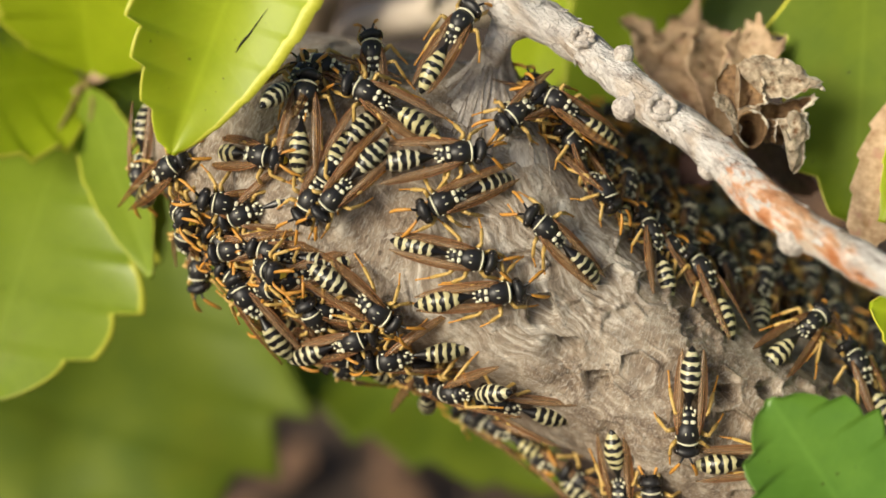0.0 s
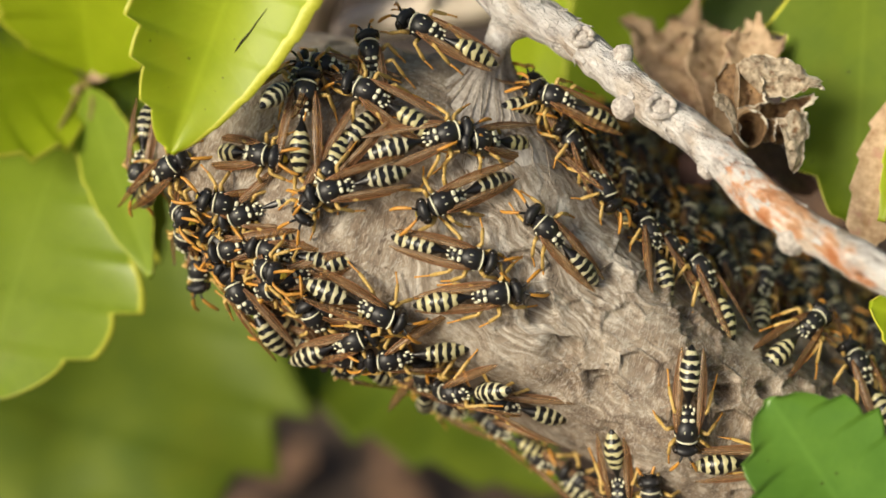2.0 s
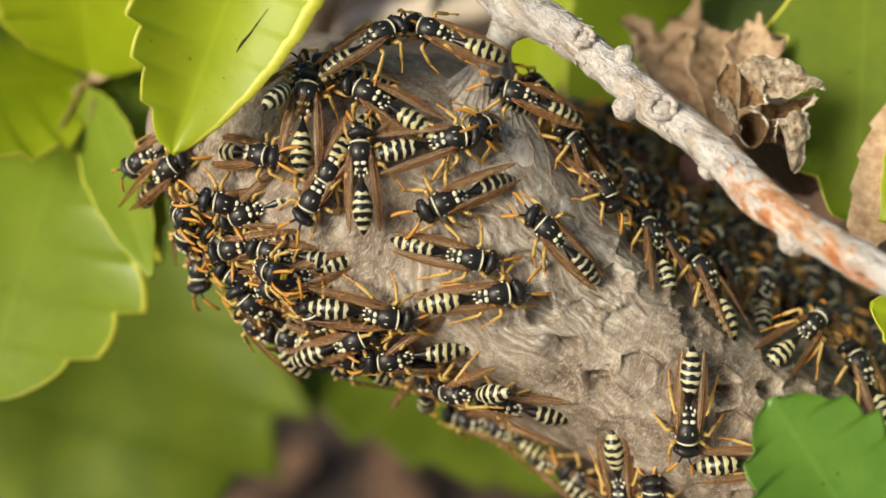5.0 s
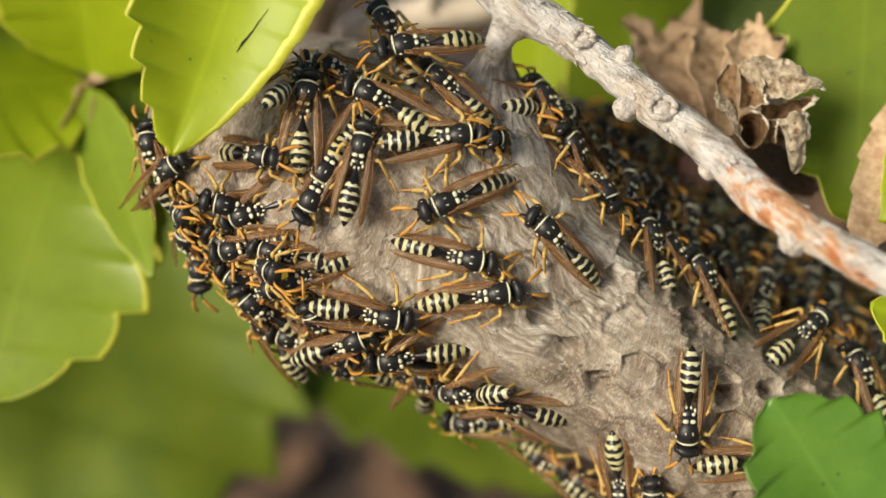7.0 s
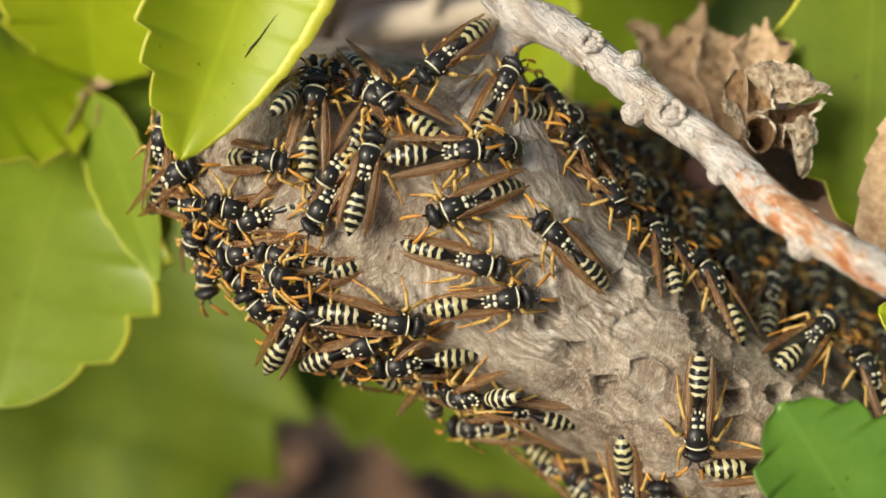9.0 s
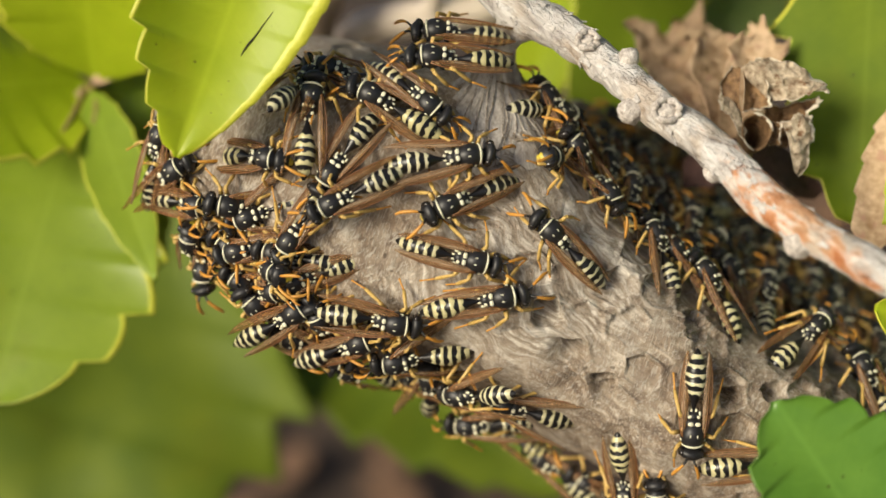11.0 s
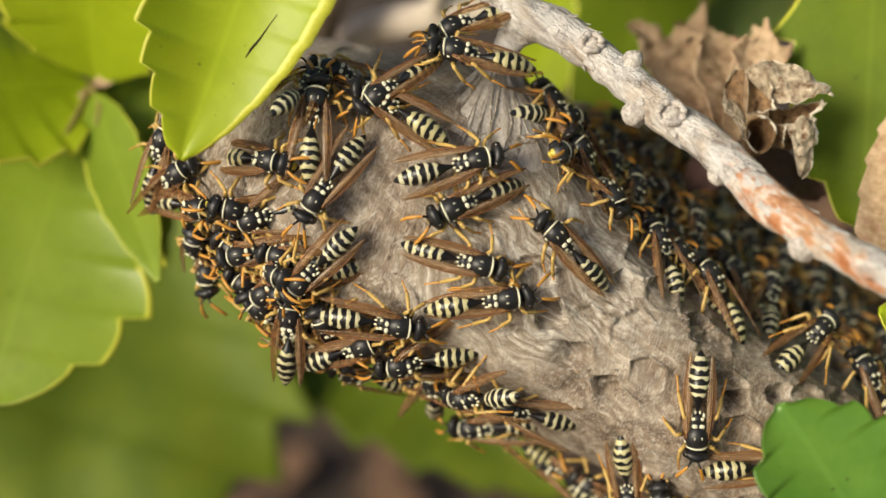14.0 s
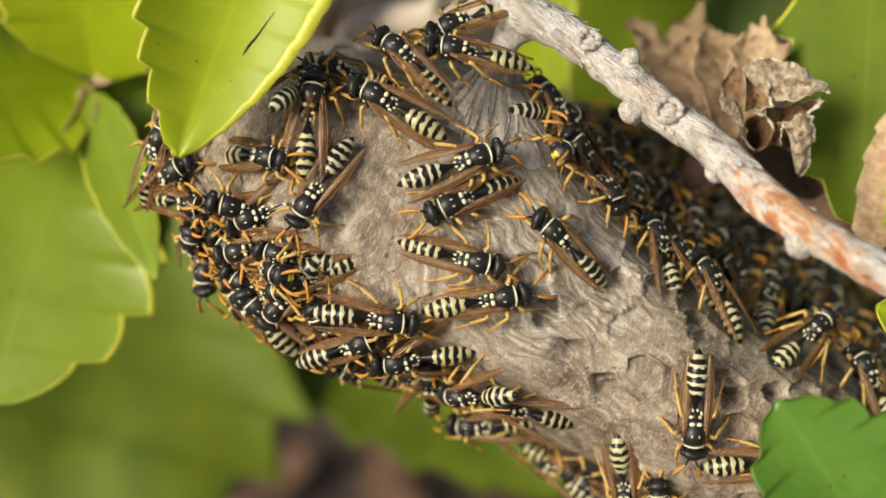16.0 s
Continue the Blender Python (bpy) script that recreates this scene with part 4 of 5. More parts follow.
def build_nest():
    nest = thing("wasp_nest", "grey-buff papery wasp comb hanging under a branch", "wasp nest")
    bm = bmesh.new()
    rings, sides = 200, 560
    made = []
    for i in range(rings + 1):
        f = (i / rings) ** 0.8
        row = []
        for k in range(sides):
            a = 2 * math.pi * k / sides
            c, d = math.cos(a), math.sin(a)
            along = f * math.copysign(abs(c) ** (2 / 3.2), c)
            across = f * math.copysign(abs(d) ** (2 / 2.4), d)
            s = 16.5 + 60.5 * along
            q = 3.4 + (nest_reach(s, d > 0) - 0.2) * across
            u, v = 0.891 * s + 0.454 * q, -0.454 * s + 0.891 * q
            p = nest_point(u, v)
            n = nest_normal(u, v)
            open_face = min(max((s - 2) / 10, 0), 1) if q < 12 else 0.3
            lump = 1.0 * noise.noise(p * 0.09) + 0.25 * noise.noise(p * 0.3) + 0.10 * noise.noise(p * 0.9) + 0.05 * noise.noise(p * 2.2)
            row.append(p + n * (lump - cell_relief(u, v) * (0.35 + 0.95 * open_face)) * (1 if i < rings else 0.4))
            if i == 0:
                break
        made.append([bm.verts.new(p) for p in row])
    for k in range(sides):
        bm.faces.new((made[0][0], made[1][k], made[1][(k + 1) % sides]))
    for i in range(1, rings):
        for k in range(sides):
            bm.faces.new((made[i][k], made[i + 1][k], made[i + 1][(k + 1) % sides], made[i][(k + 1) % sides]))
    # hollow underside
    last = made[-1]
    for f in (0.9, 0.6, 0.3):
        ring = []
        for k in range(sides):
            base = made[-1][k].co
            ring.append(Vector((19 + (base.x - 19) * f, base.y + 7 * (1 - f) + 3, -5 + (base.z + 5) * f)))
        ring = [bm.verts.new(p) for p in ring]
        for k in range(sides):
            bm.faces.new((last[k], ring[k], ring[(k + 1) % sides], last[(k + 1) % sides]))
        last = ring
    bm.faces.new(last)
    comb = part("comb", bm, PAPER, nest)
    # fan of paper that ties the comb to the side shoot
    top = Vector((6.7, 9.0, 25.9))
    foot = (3.3, 13.8)

    def stalk_point(t, a):
        c, d = math.cos(a), math.sin(a)
        rib = 0.22 * noise.noise((2.5 * c, 2.5 * d, 0.9 * t)) + 0.13 * noise.noise((8 * c, 8 * d, 1.2 * t + 4)) + 0.08 * noise.noise((22 * c, 22 * d, 1.5 * t + 9))
        spread = 2.0 + 12.0 * t ** 1.5
        out = spread * (1 + rib * (1 - 0.6 * min(t, 1)))
        u = top.x + (foot[0] - top.x) * t + out * c * (0.95 - 0.1 * t + 0.45 * t * max(c, 0))
        v = top.z + (foot[1] - top.z) * t + out * d * 0.6 * (0.35 + t)
        if t > 1:
            return Vector((u, nest_depth(u, v) + 0.1, v))
        return Vector((u, top.y + (nest_depth(u, v) - top.y) * t ** 0.7 + (1 - t) * spread * 0.55 * d - 1.6 * rib * (1 - t * t) - 0.9 * (1 - t) + 1.8 * t ** 6, v))

    bm = bmesh.new()
    rows = []
    for i in range(31):
        t = i / 30
        rows.append([stalk_point(t, 2 * math.pi * k / 220) for k in range(220)])
    loft(bm, rows)
    part("stalk", bm, SILKY, nest, "silky fibrous paper stalk fanning out from the branch")
    # loose fibres drawn over the fan and down over the comb
    rng = random.Random(15)
    bm = bmesh.new()
    for _ in range(80):
        a, start, end = rng.uniform(-3.3, 0.6), rng.uniform(0.0, 0.6), rng.uniform(0.7, 1.15)
        drift, r = rng.uniform(-0.5, 0.5), rng.uniform(0.03, 0.085)
        path = []
        for i in range(11):
            t = start + (end - start) * i / 10
            p = stalk_point(t, a + drift * (t - start) + 0.16 * noise.noise((5 * t, a * 9, 2)))
            path.append(p + Vector((0, -0.22 - 0.3 * noise.noise((3 * t, a * 7, 6)), 0)))
        tube(bm, path, [r * (0.4 + 0.6 * math.sin(math.pi * i / 10)) for i in range(11)], 5, wobble=0.3, rough=2.0)
    tagged(part("paper_fuzz", bm, PAPER, nest, "pale silky paper fibres"), kind="stuff")


# ---- wasps ----


def leg_mesh(side, hip, knee, shin, toe):
    bm = bmesh.new()
    hip, knee, shin, toe = (Vector((side * p[0], p[1], p[2])) for p in (hip, knee, shin, toe))
    thigh = hip.lerp(knee, 0.42)
    tube(bm, [hip, hip.lerp(knee, 0.3), thigh], [0.33, 0.38, 0.35], 8, 0)
    tube(bm, [thigh, hip.lerp(knee, 0.85), knee], [0.33, 0.30, 0.24], 8, 1)
    tube(bm, [knee, knee.lerp(shin, 0.15), knee.lerp(shin, 0.7), shin], [0.25, 0.22, 0.29, 0.22], 8, 1)
    foot = [shin.lerp(toe, f) + Vector((0, 0, 0.12 * math.sin(math.pi * f))) for f in (0, 0.25, 0.5, 0.75, 1)]
    tube(bm, foot, [0.17, 0.14, 0.12, 0.12, 0.15], 6, 2)
    return bm


WING_LENGTH = 11.1


def wing_outline(t):
    return 0.32 + 0.92 * math.sin(math.pi * min(t, 1) ** 0.9) ** 0.8


def build_wasp():
    """One paper wasp, facing +y, its feet on the plane z = 0."""
    wasp = thing("paper_wasp", "black paper wasp with cream bands and orange legs on the nest", "wasp", Matrix.Identity(4), "wasps on the nest")
    bm = bmesh.new()
    egg(bm, (0, 0.2, 2.8), (1.66, 1.92, 1.54), 14, 20, warp=lambda p: Vector((p.x * (1 - 0.14 * max(-p.y, 0)), p.y, p.z * (1.05 if p.z > 0 else 0.95))))
    egg(bm, (0, -1.45, 2.88), (1.28, 0.72, 1.17), 8, 14)
    egg(bm, (0, -2.1, 2.5), (0.95, 0.85, 0.98), 8, 14)
    thorax = part("thorax", bm, SHELL, wasp)
    # cream collar, dashes and paired spots
    bm = bmesh.new()
    arc = [Vector((1.46 * math.sin(a), 1.26 + 0.37 * math.cos(a), 2.8 + 1.26 * math.cos(a))) for a in [x * 0.21 for x in range(-6, 7)]]
    tube(bm, arc, [0.07 + 0.08 * math.sin(math.pi * i / 12) for i in range(13)], 6)
    for side in (-1, 1):
        for centre, size in (((0.46, 0.1, 4.34), (0.09, 0.24, 0.06)), ((0.46, -1.42, 3.98), (0.40, 0.30, 0.12)), ((0.55, -2.2, 3.28), (0.29, 0.26, 0.11)), ((0.8, -2.6, 2.88), (0.2, 0.36, 0.2)), ((1.36, -0.55, 3.35), (0.24, 0.36, 0.2)), ((1.46, 0.75, 3.2), (0.16, 0.26, 0.16)), ((0.3, -2.95, 2.75), (0.16, 0.3, 0.2))):
            egg(bm, (side * centre[0], centre[1], centre[2]), size, 6, 8)
    part("marking", bm, CREAM, thorax)
    bm = bmesh.new()
    egg(bm, (0, 0, 0), (1.72, 0.84, 1.38), 12, 20, warp=lambda p: Vector((p.x, p.y - 0.35 * p.x * p.x + 0.15, p.z)))
    tube(bm, [(0, -0.5, 0.1), (0, -1.1, 0.25)], [0.45, 0.5], 8)
    head = part("head", bm, SHELL, wasp, at=(0, 2.74, 2.5))
    for side in (-1, 1):
        bm = bmesh.new()
        egg(bm, (side * 1.25, -0.05, 0.0), (0.54, 0.6, 1.05), 8, 12)
        part("eye", bm, EYE, head)
        bm = bmesh.new()
        path = [(side * x, y, z) for x, y, z in ((0.35, 0.7, 0.35), (0.7, 1.35, 0.75), (1.05, 2.0, 0.6), (1.4, 2.7, 0.1), (1.65, 3.3, -0.5), (1.7, 3.8, -1.1))]
        pts, sizes = smooth_path(path, [0.18, 0.16, 0.21, 0.26, 0.24, 0.13], 3)
        rows = tube(bm, pts, sizes, 7)
        for face in bm.faces:
            face.material_index = 0 if face.calc_center_median().y < 1.5 else 1
        part("antenna", bm, [SHELL, TARSUS], head)
    bm = bmesh.new()
    egg(bm, (0, 0.68, -0.55), (0.62, 0.25, 0.6), 8, 12)
    egg(bm, (0, 0.55, -1.2), (0.5, 0.3, 0.3), 6, 10)
    part("face", bm, YELLOW, head)
    # banded hind body
    bm = bmesh.new()
    profile = [(0.0, 0.2), (0.6, 0.26), (1.2, 0.42), (1.9, 0.74), (2.5, 0.98), (2.9, 1.1), (2.97, 1.06), (3.5, 1.3), (4.05, 1.42), (4.12, 1.37), (4.7, 1.45), (5.2, 1.42), (5.28, 1.36), (5.8, 1.3), (6.35, 1.14), (6.43, 1.07), (6.9, 0.9), (7.5, 0.6), (7.58, 0.52), (7.9, 0.34), (8.2, 0.1)]
    rings = []
    for y, r in profile:
        rings.append([Vector((r * 0.98 * math.cos(a), -y, -0.03 * y * y * 0.5 + r * 0.92 * math.sin(a))) for a in [2 * math.pi * k / 20 for k in range(20)]])
    loft(bm, rings)
    part("gaster", bm, BANDED, wasp, at=(0, -2.75, 2.5))
    # narrow folded wings with their veins
    for side in (-1, 1):
        bm = bmesh.new()
        rows = []
        for i in range(15):
            t = i / 14
            w = wing_outline(t) * (1 if t < 0.97 else 0.6)
            lean = side * 0.1 * t
            z = -0.55 * t * t
            rows.append([Vector((side * (-0.35 * w) + lean, -WING_LENGTH * t, z + 0.12)), Vector((side * 0.15 * w + lean, -WING_LENGTH * t, z + 0.28)), Vector((side * 0.65 * w + lean, -WING_LENGTH * t, z)), Vector((side * 0.62 * w + lean, -WING_LENGTH * t, z - 0.05)), Vector((side * 0.15 * w + lean, -WING_LENGTH * t, z + 0.22)), Vector((side * (-0.35 * w) + lean, -WING_LENGTH * t, z + 0.06))])
        loft(bm, rows)
        wing = part("wing", bm, WING, wasp, at=Matrix.Translation((side * 1.25 * MM, 0.35 * MM, 3.55 * MM)) @ Euler((radians(4), radians(side * 20), radians(side * -3))).to_matrix().to_4x4())
        for off, start, end, r in ((0.66, 0.0, 0.92, 0.11), (0.15, 0.0, 0.75, 0.07), (-0.3, 0.05, 0.6, 0.05), (0.42, 0.25, 0.85, 0.05), (-0.10, 0.1, 0.85, 0.04)):
            bm = bmesh.new()
            path = []
            for i in range(8):
                t = start + (end - start) * i / 7
                w = wing_outline(t)
                z = -0.55 * t * t + 0.28 - abs(off - 0.15) * 0.5
                path.append((side * (off * w + 0.1 * t), -WING_LENGTH * t, z))
            tube(bm, path, [r, r, r, r, r * 0.8, r * 0.7, r * 0.5, r * 0.3], 5)
            part("vein", bm, VEIN, wing)
    legs = (((0.7, 1.1, 1.7), (2.0, 2.2, 2.5), (2.5, 3.7, 1.0), (2.7, 5.1, 0.08)),
            ((0.8, 0.1, 1.6), (2.7, 0.5, 2.9), (4.0, -0.7, 0.9), (4.8, -1.9, 0.08)),
            ((0.8, -1.2, 1.6), (2.4, -2.4, 3.1), (3.4, -4.6, 1.0), (4.1, -6.6, 0.08)))
    for side in (-1, 1):
        for joint in legs:
            pivot = Vector((side * joint[0][0], joint[0][1], joint[0][2]))
            local = [(p[0] - joint[0][0], p[1] - joint[0][1], p[2] - joint[0][2]) for p in joint]
            part("leg", leg_mesh(side, *local), [SHELL, LEG, TARSUS], wasp, at=pivot)
    return wasp


def on_nest(u, v, heading, lift=0.0, tilt=0.0, facing=1.0, front=None):
    """The pose of a wasp whose thorax stands over (u, v), head turned towards heading degrees and raised by tilt; it keeps clear of the paper along its length.
    facing: how far it turns from the paper to the open side; front: the depth at which it climbs over the stalk and its fellows, not over the paper behind them."""
    n = (nest_normal(u, v) + Vector((0, -facing, 0))).normalized()
    foot = nest_point(u, v) + n * lift
    ahead = Vector((math.cos(radians(heading)), 0, math.sin(radians(heading))))
    if front is not None and foot.y > front:
        foot = Vector((0, -166, 0)) + (foot - Vector((0, -166, 0))) * ((166 + front) / (166 + foot.y))
        n = (n + Vector((0, -1.5, 0.3))).normalized()
    ahead = (ahead - n * ahead.dot(n)).normalized()
    m = Matrix((ahead.cross(n), ahead, n)).transposed().to_4x4()
    m = m @ Matrix.Translation((0, 0, 2.5)) @ Matrix.Rotation(radians(tilt), 4, "X") @ Matrix.Translation((0, 0, -2.5))
    sunk = 0.0
    for y in (-9.0, -7.0, -5.0, -3.0, 0.0, 3.0) if tilt < 10 else (0.0, 3.0):
        p = foot + ahead * y * 0.9 + n * 1.3
        s, q = 0.891 * p.x - 0.454 * p.z, 0.454 * p.x + 0.891 * p.z
        along, across = (s - 16.5) / 61.0, (q - 3.4) / nest_reach(s, q > 3.4)
        if abs(along) ** 3.2 + abs(across) ** 2.4 < 1.0:
            sunk = max(sunk, p.y - nest_depth(p.x, p.z))
    foot.y -= sunk
    m.translation = m.translation + foot
    m.translation *= MM
    return FRAME @ m


def loosened(wasp, rng, spread=None, curl=None):
    """Gives one wasp its own stance: hind body, head, wings and legs a little turned."""
    spread = rng.choice((3, 5, 7, 9, 11, 14)) if spread is None else spread
    curl = rng.uniform(-14, 8) if curl is None else curl
    sway = rng.uniform(-6, 6)
    for o in wasp.children:
        kind = o.name.split(".")[0]
        if kind == "gaster":
            o.matrix_basis = o.matrix_basis @ Euler((radians(-curl), 0, radians(sway))).to_matrix().to_4x4()
        elif kind == "head":
            o.matrix_basis = o.matrix_basis @ Euler((radians(rng.uniform(-18, 8)), 0, radians(rng.uniform(-14, 14)))).to_matrix().to_4x4()
        elif kind == "wing":
            side = math.copysign(1, o.matrix_basis.translation.x)
            o.matrix_basis = o.matrix_basis @ Euler((radians(rng.uniform(-5, 3)), 0, radians(side * spread + sway * 0.4))).to_matrix().to_4x4()
        elif kind == "leg":
            o.matrix_basis = o.matrix_basis @ Euler((radians(rng.uniform(-8, 8)), radians(rng.uniform(-12, 14)), radians(rng.uniform(-30, 30)))).to_matrix().to_4x4()
    return wasp


# ---- the colony: u and v in mm over the nest, heading in degrees, height over the paper in mm ----
SITTING_FRONT = [
    (3.3, -1.1, -12, 0), (6.5, -5.2, 8, 0), (12.3, 2.2, 138, 0, 12), (0.1, 5.5, 205, 0, 12), (-21.8, 11.3, -12, 0.5, 28),
    (-26.3, 5.8, 168, 0, 30), (-16.3, 17.9, 82, 1.5), (-21.0, -1.7, -8, 0.8, 50), (-9.2, 18.1, 150, 1), (29.7, -21.5, -92, 0),
    (46.4, -11.4, 42, 1), (52.6, -16.7, 100, 1), (40.2, -25.2, 8, 0),
]
SITTING_EDGE = [
    (-30.4, -1.5, -100, 0, 20), (-31.9, 2.0, 60, 0, 30), (-25.5, 0.5, 195, 0, 4), (-23.1, -5.8, 130, 0.5, 18), (-15.4, -7.8, 110, 0, 30), (-19.2, -10.2, 170, 0, 6),
    (-6.5, -12.3, 195, 0.5, 0), (-10.7, -10.5, 25, 0, 6), (-12.5, -14.5, 150, 0, 20), (-2.2, -15.4, 88, 0, 6), (7.9, -18.2, 165, 0, 0), (23.6, -30.4, -88, 0, 4),
    (19.9, -30.9, 150, 0, 8), (27.3, -30.4, 92, 0, 4), (-21.3, -4.4, 20, 0, 35), (-25.1, -3.1, 150, 0, 12), (-16.9, 20.4, 65, 0.5, -38), (-14.8, 21.5, 165, 0, 4),
    (-33.6, 10.3, 30, 0, 12), (2.1, -17.0, 205, 0, -22), (8.0, -23.4, 160, 0, -20), (14.0, -27.7, 150, 0, -18), (-4.8, -15.0, 150, 0, -15),
]
SITTING_UNDER = [
    (-24.5, 4.3, 200, -1.6, 6), (-27.0, 0.9, 150, -1.6, 6), (-21.0, -0.1, 170, -1.6, 6), (-18.7, -3.5, 200, -1.6, 6), (-20.5, -4.6, 140, -1.6, 6), (-14.7, -7.0, 170, -1.6, 6),
]
SITTING_SHADE = [
    (18.8, 6.3, -70, 0), (15.0, 12.1, 130, 0), (17.0, 14.2, 110, 0), (25.1, 0.8, 85, 0), (31.5, -4.5, 100, 0.5), (37.0, -4.3, 110, 0.5),
    (47.0, -2.4, 95, 0.5), (32.4, 2.8, 60, 0), (30.9, 6.2, 20, 0), (38.0, 2.8, 130, 0), (43.0, 0.2, 80, 0), (48.6, -2.9, 60, 0),
    (51.9, -4.9, 100, 0), (53.5, -6.2, 80, 0), (61.1, -14.5, 70, 0), (51.3, -8.0, 120, 0), (56.1, -11.1, 90, 0), (24.0, 4.2, -60, 0), (58.6, -9.8, 110, 0),
]
SITTING_DEEP = [
    (13.6, 16.6, 140, 0), (13.6, 16.7, 20, 0), (20.6, 11.4, 100, 0), (22.9, 7.5, 60, 0), (27.8, 5.1, 140, 0), (33.9, 4.7, 200, 0),
    (35.8, 0.4, 30, 0), (41.0, -1.0, 150, 0), (45.8, -1.3, 10, 0), (49.5, -3.6, 150, 0), (56.1, -8.0, 30, 0), (58.4, -9.6, 140, 0),
    (42.8, -6.1, 60, 0), (48.2, -6.9, 100, 0), (57.8, -17.5, 120, 0), (27.9, -1.2, 120, 0), (53.4, -6.1, 60, 0), (11.5, 18.5, 100, 0),
]


CROWD = [
    (16.6, 14.0, 150), (19.6, 10.5, 60), (23.1, 9.7, 140), (26.7, 7.5, 30), (27.4, 1.8, 170), (31.6, -0.4, 80), (36.6, 3.1, 110), (41.0, 1.3, 50),
    (44.3, -2.1, 140), (47.6, -4.5, 120), (54.3, -7.1, 70), (54.2, -6.6, 150), (59.4, -12.1, 50), (60.5, -11.4, 130), (52.2, -10.9, 100), (38.4, -1.1, 160),
    (31.5, 9.4, 110), (35.8, 12.4, 70), (39.2, 8.4, 130), (43.7, 10.1, 60), (40.8, 4.4, 95), (45.8, 3.6, 120), (48.3, 0.9, 80), (51.6, 5.6, 140), (55.1, 1.0, 100), (57.2, -2.6, 70), (43.6, -1.7, 110), (49.7, -3.3, 90), (58.2, -5.2, 120), (64.1, -0.8, 60), (67.2, -5.4, 100), (68.8, -9.0, 80), (25.2, 17.9, 150), (22.3, 14.5, 130), (27.1, 12.6, 110), (32.2, 15.9, 40), (34.4, -0.7, 100), (37.9, -4.5, 85),
]


def colony(first):
    """Seats the colony; the wasps stir a little where they sit."""
    rng = random.Random(31)
    stirring = []
    for u, v, heading in CROWD:
        wasp = loosened(copy_thing(first, on_nest(u, v, heading, facing=0.2)), rng, rng.uniform(5, 16), -4)
        wasp.scale = [rng.uniform(0.84, 0.93)] * 3
        tagged(wasp, "dark paper wasp with brown wings on the nest's shaded side")
    for seats, facing, tilts, label in ((SITTING_UNDER, 0.6, (6,), "brown-winged paper wasp low in the crowd on the nest's lower edge"), (SITTING_EDGE, 1.0, (0, 4, 8, 16, 26), "black and cream paper wasp clinging to the nest's lower edge"), (SITTING_SHADE + SITTING_DEEP, 0.4, (0, 0, 4, 8), "cream-banded paper wasp crowded on the nest's shaded side")):
        for u, v, heading, lift, *lean in seats:
            tilt = lean[0] if lean else rng.choice(tilts)
            wasp = loosened(copy_thing(first, on_nest(u, v, heading, lift, tilt, facing)), rng, rng.choice((0, 4, 8, 14, 20, 28)))
            wasp.scale = [rng.uniform(0.86, 0.95)] * 3
            tagged(wasp, label)
            stirring.append((wasp, u, v, heading, lift, tilt, facing))
    for u, v, heading, lift, *lean in SITTING_FRONT:
        tilt = lean[0] if lean else 0
        wasp = loosened(copy_thing(first, on_nest(u, v, heading, lift, tilt)), rng)
        wasp.scale = [rng.uniform(0.88, 0.95)] * 3
        tagged(wasp, "black paper wasp with cream-banded abdomen resting on grey nest paper")
        stirring.append((wasp, u, v, heading, lift, tilt, 1.0))
    return stirring


def stir(stirring):
    for wasp, u, v, heading, lift, tilt, facing in stirring:
        rng = random.Random(int(abs(u * 31 + v * 17) * 10))
        walk(wasp, [(t, on_nest(u + rng.uniform(-0.08, 0.08), v + rng.uniform(-0.08, 0.08), heading + rng.uniform(-1.3, 1.3), lift, tilt, facing)) for t in (0, 1.3, 2.9, 4.4, 6.2, 7.7, 9.5, 11.2, 12.8, 14.3, 16)])
        for part_ in wasp.children:
            if part_.name.startswith("head"):
                rest = part_.matrix_basis.copy()
                walk(part_, [(t, rest @ Euler((radians(rng.uniform(-5, 5)), 0, radians(rng.uniform(-7, 7)))).to_matrix().to_4x4()) for t in (0, 0.9, 1.7, 2.8, 4.1, 5.6, 7.0, 8.3, 9.9, 11.4, 12.6, 13.9, 15.1, 16)])


def crawl(first, seed, rows, spread=None, curl=None, front=None):
    """A wasp that walks over the nest: rows of seconds, u, v, heading, height and, where it rears up, tilt; its legs step as it goes."""
    rng = random.Random(seed)
    wasp = first if seed == 0 else copy_thing(first, Matrix.Identity(4))
    loosened(wasp, rng, spread, curl)
    wasp.scale = [rng.uniform(0.88, 0.94)] * 3
    if rows[-1][0] < 16:
        rows = rows + [(16.0, *rows[-1][1:])]
    tagged(wasp, "black and cream paper wasp walking over the nest")
    walk(wasp, [(r[0], on_nest(*r[1:], front=front)) for r in rows])
    for k, leg in enumerate(o for o in wasp.children if o.name.startswith("leg")):
        rest, steps, phase = leg.matrix_basis.copy(), [], (k % 2) * math.pi + rng.uniform(-0.5, 0.5)
        for i in range(65):
            t = i * 0.25
            before = max((r for r in rows if r[0] <= t), key=lambda r: r[0])
            after = min((r for r in rows if r[0] >= t), key=lambda r: r[0])
            gap = max(after[0] - before[0], 0.25)
            pace = (math.hypot(after[1] - before[1], after[2] - before[2]) + abs(after[3] - before[3]) * 0.05) / gap
            swing = min(pace * 3.0, 14.0) * math.sin(9.0 * t + phase)
            steps.append((t, rest @ Euler((0, radians(swing * 0.3), radians(swing))).to_matrix().to_4x4()))
        walk(leg, steps)
    return wasp


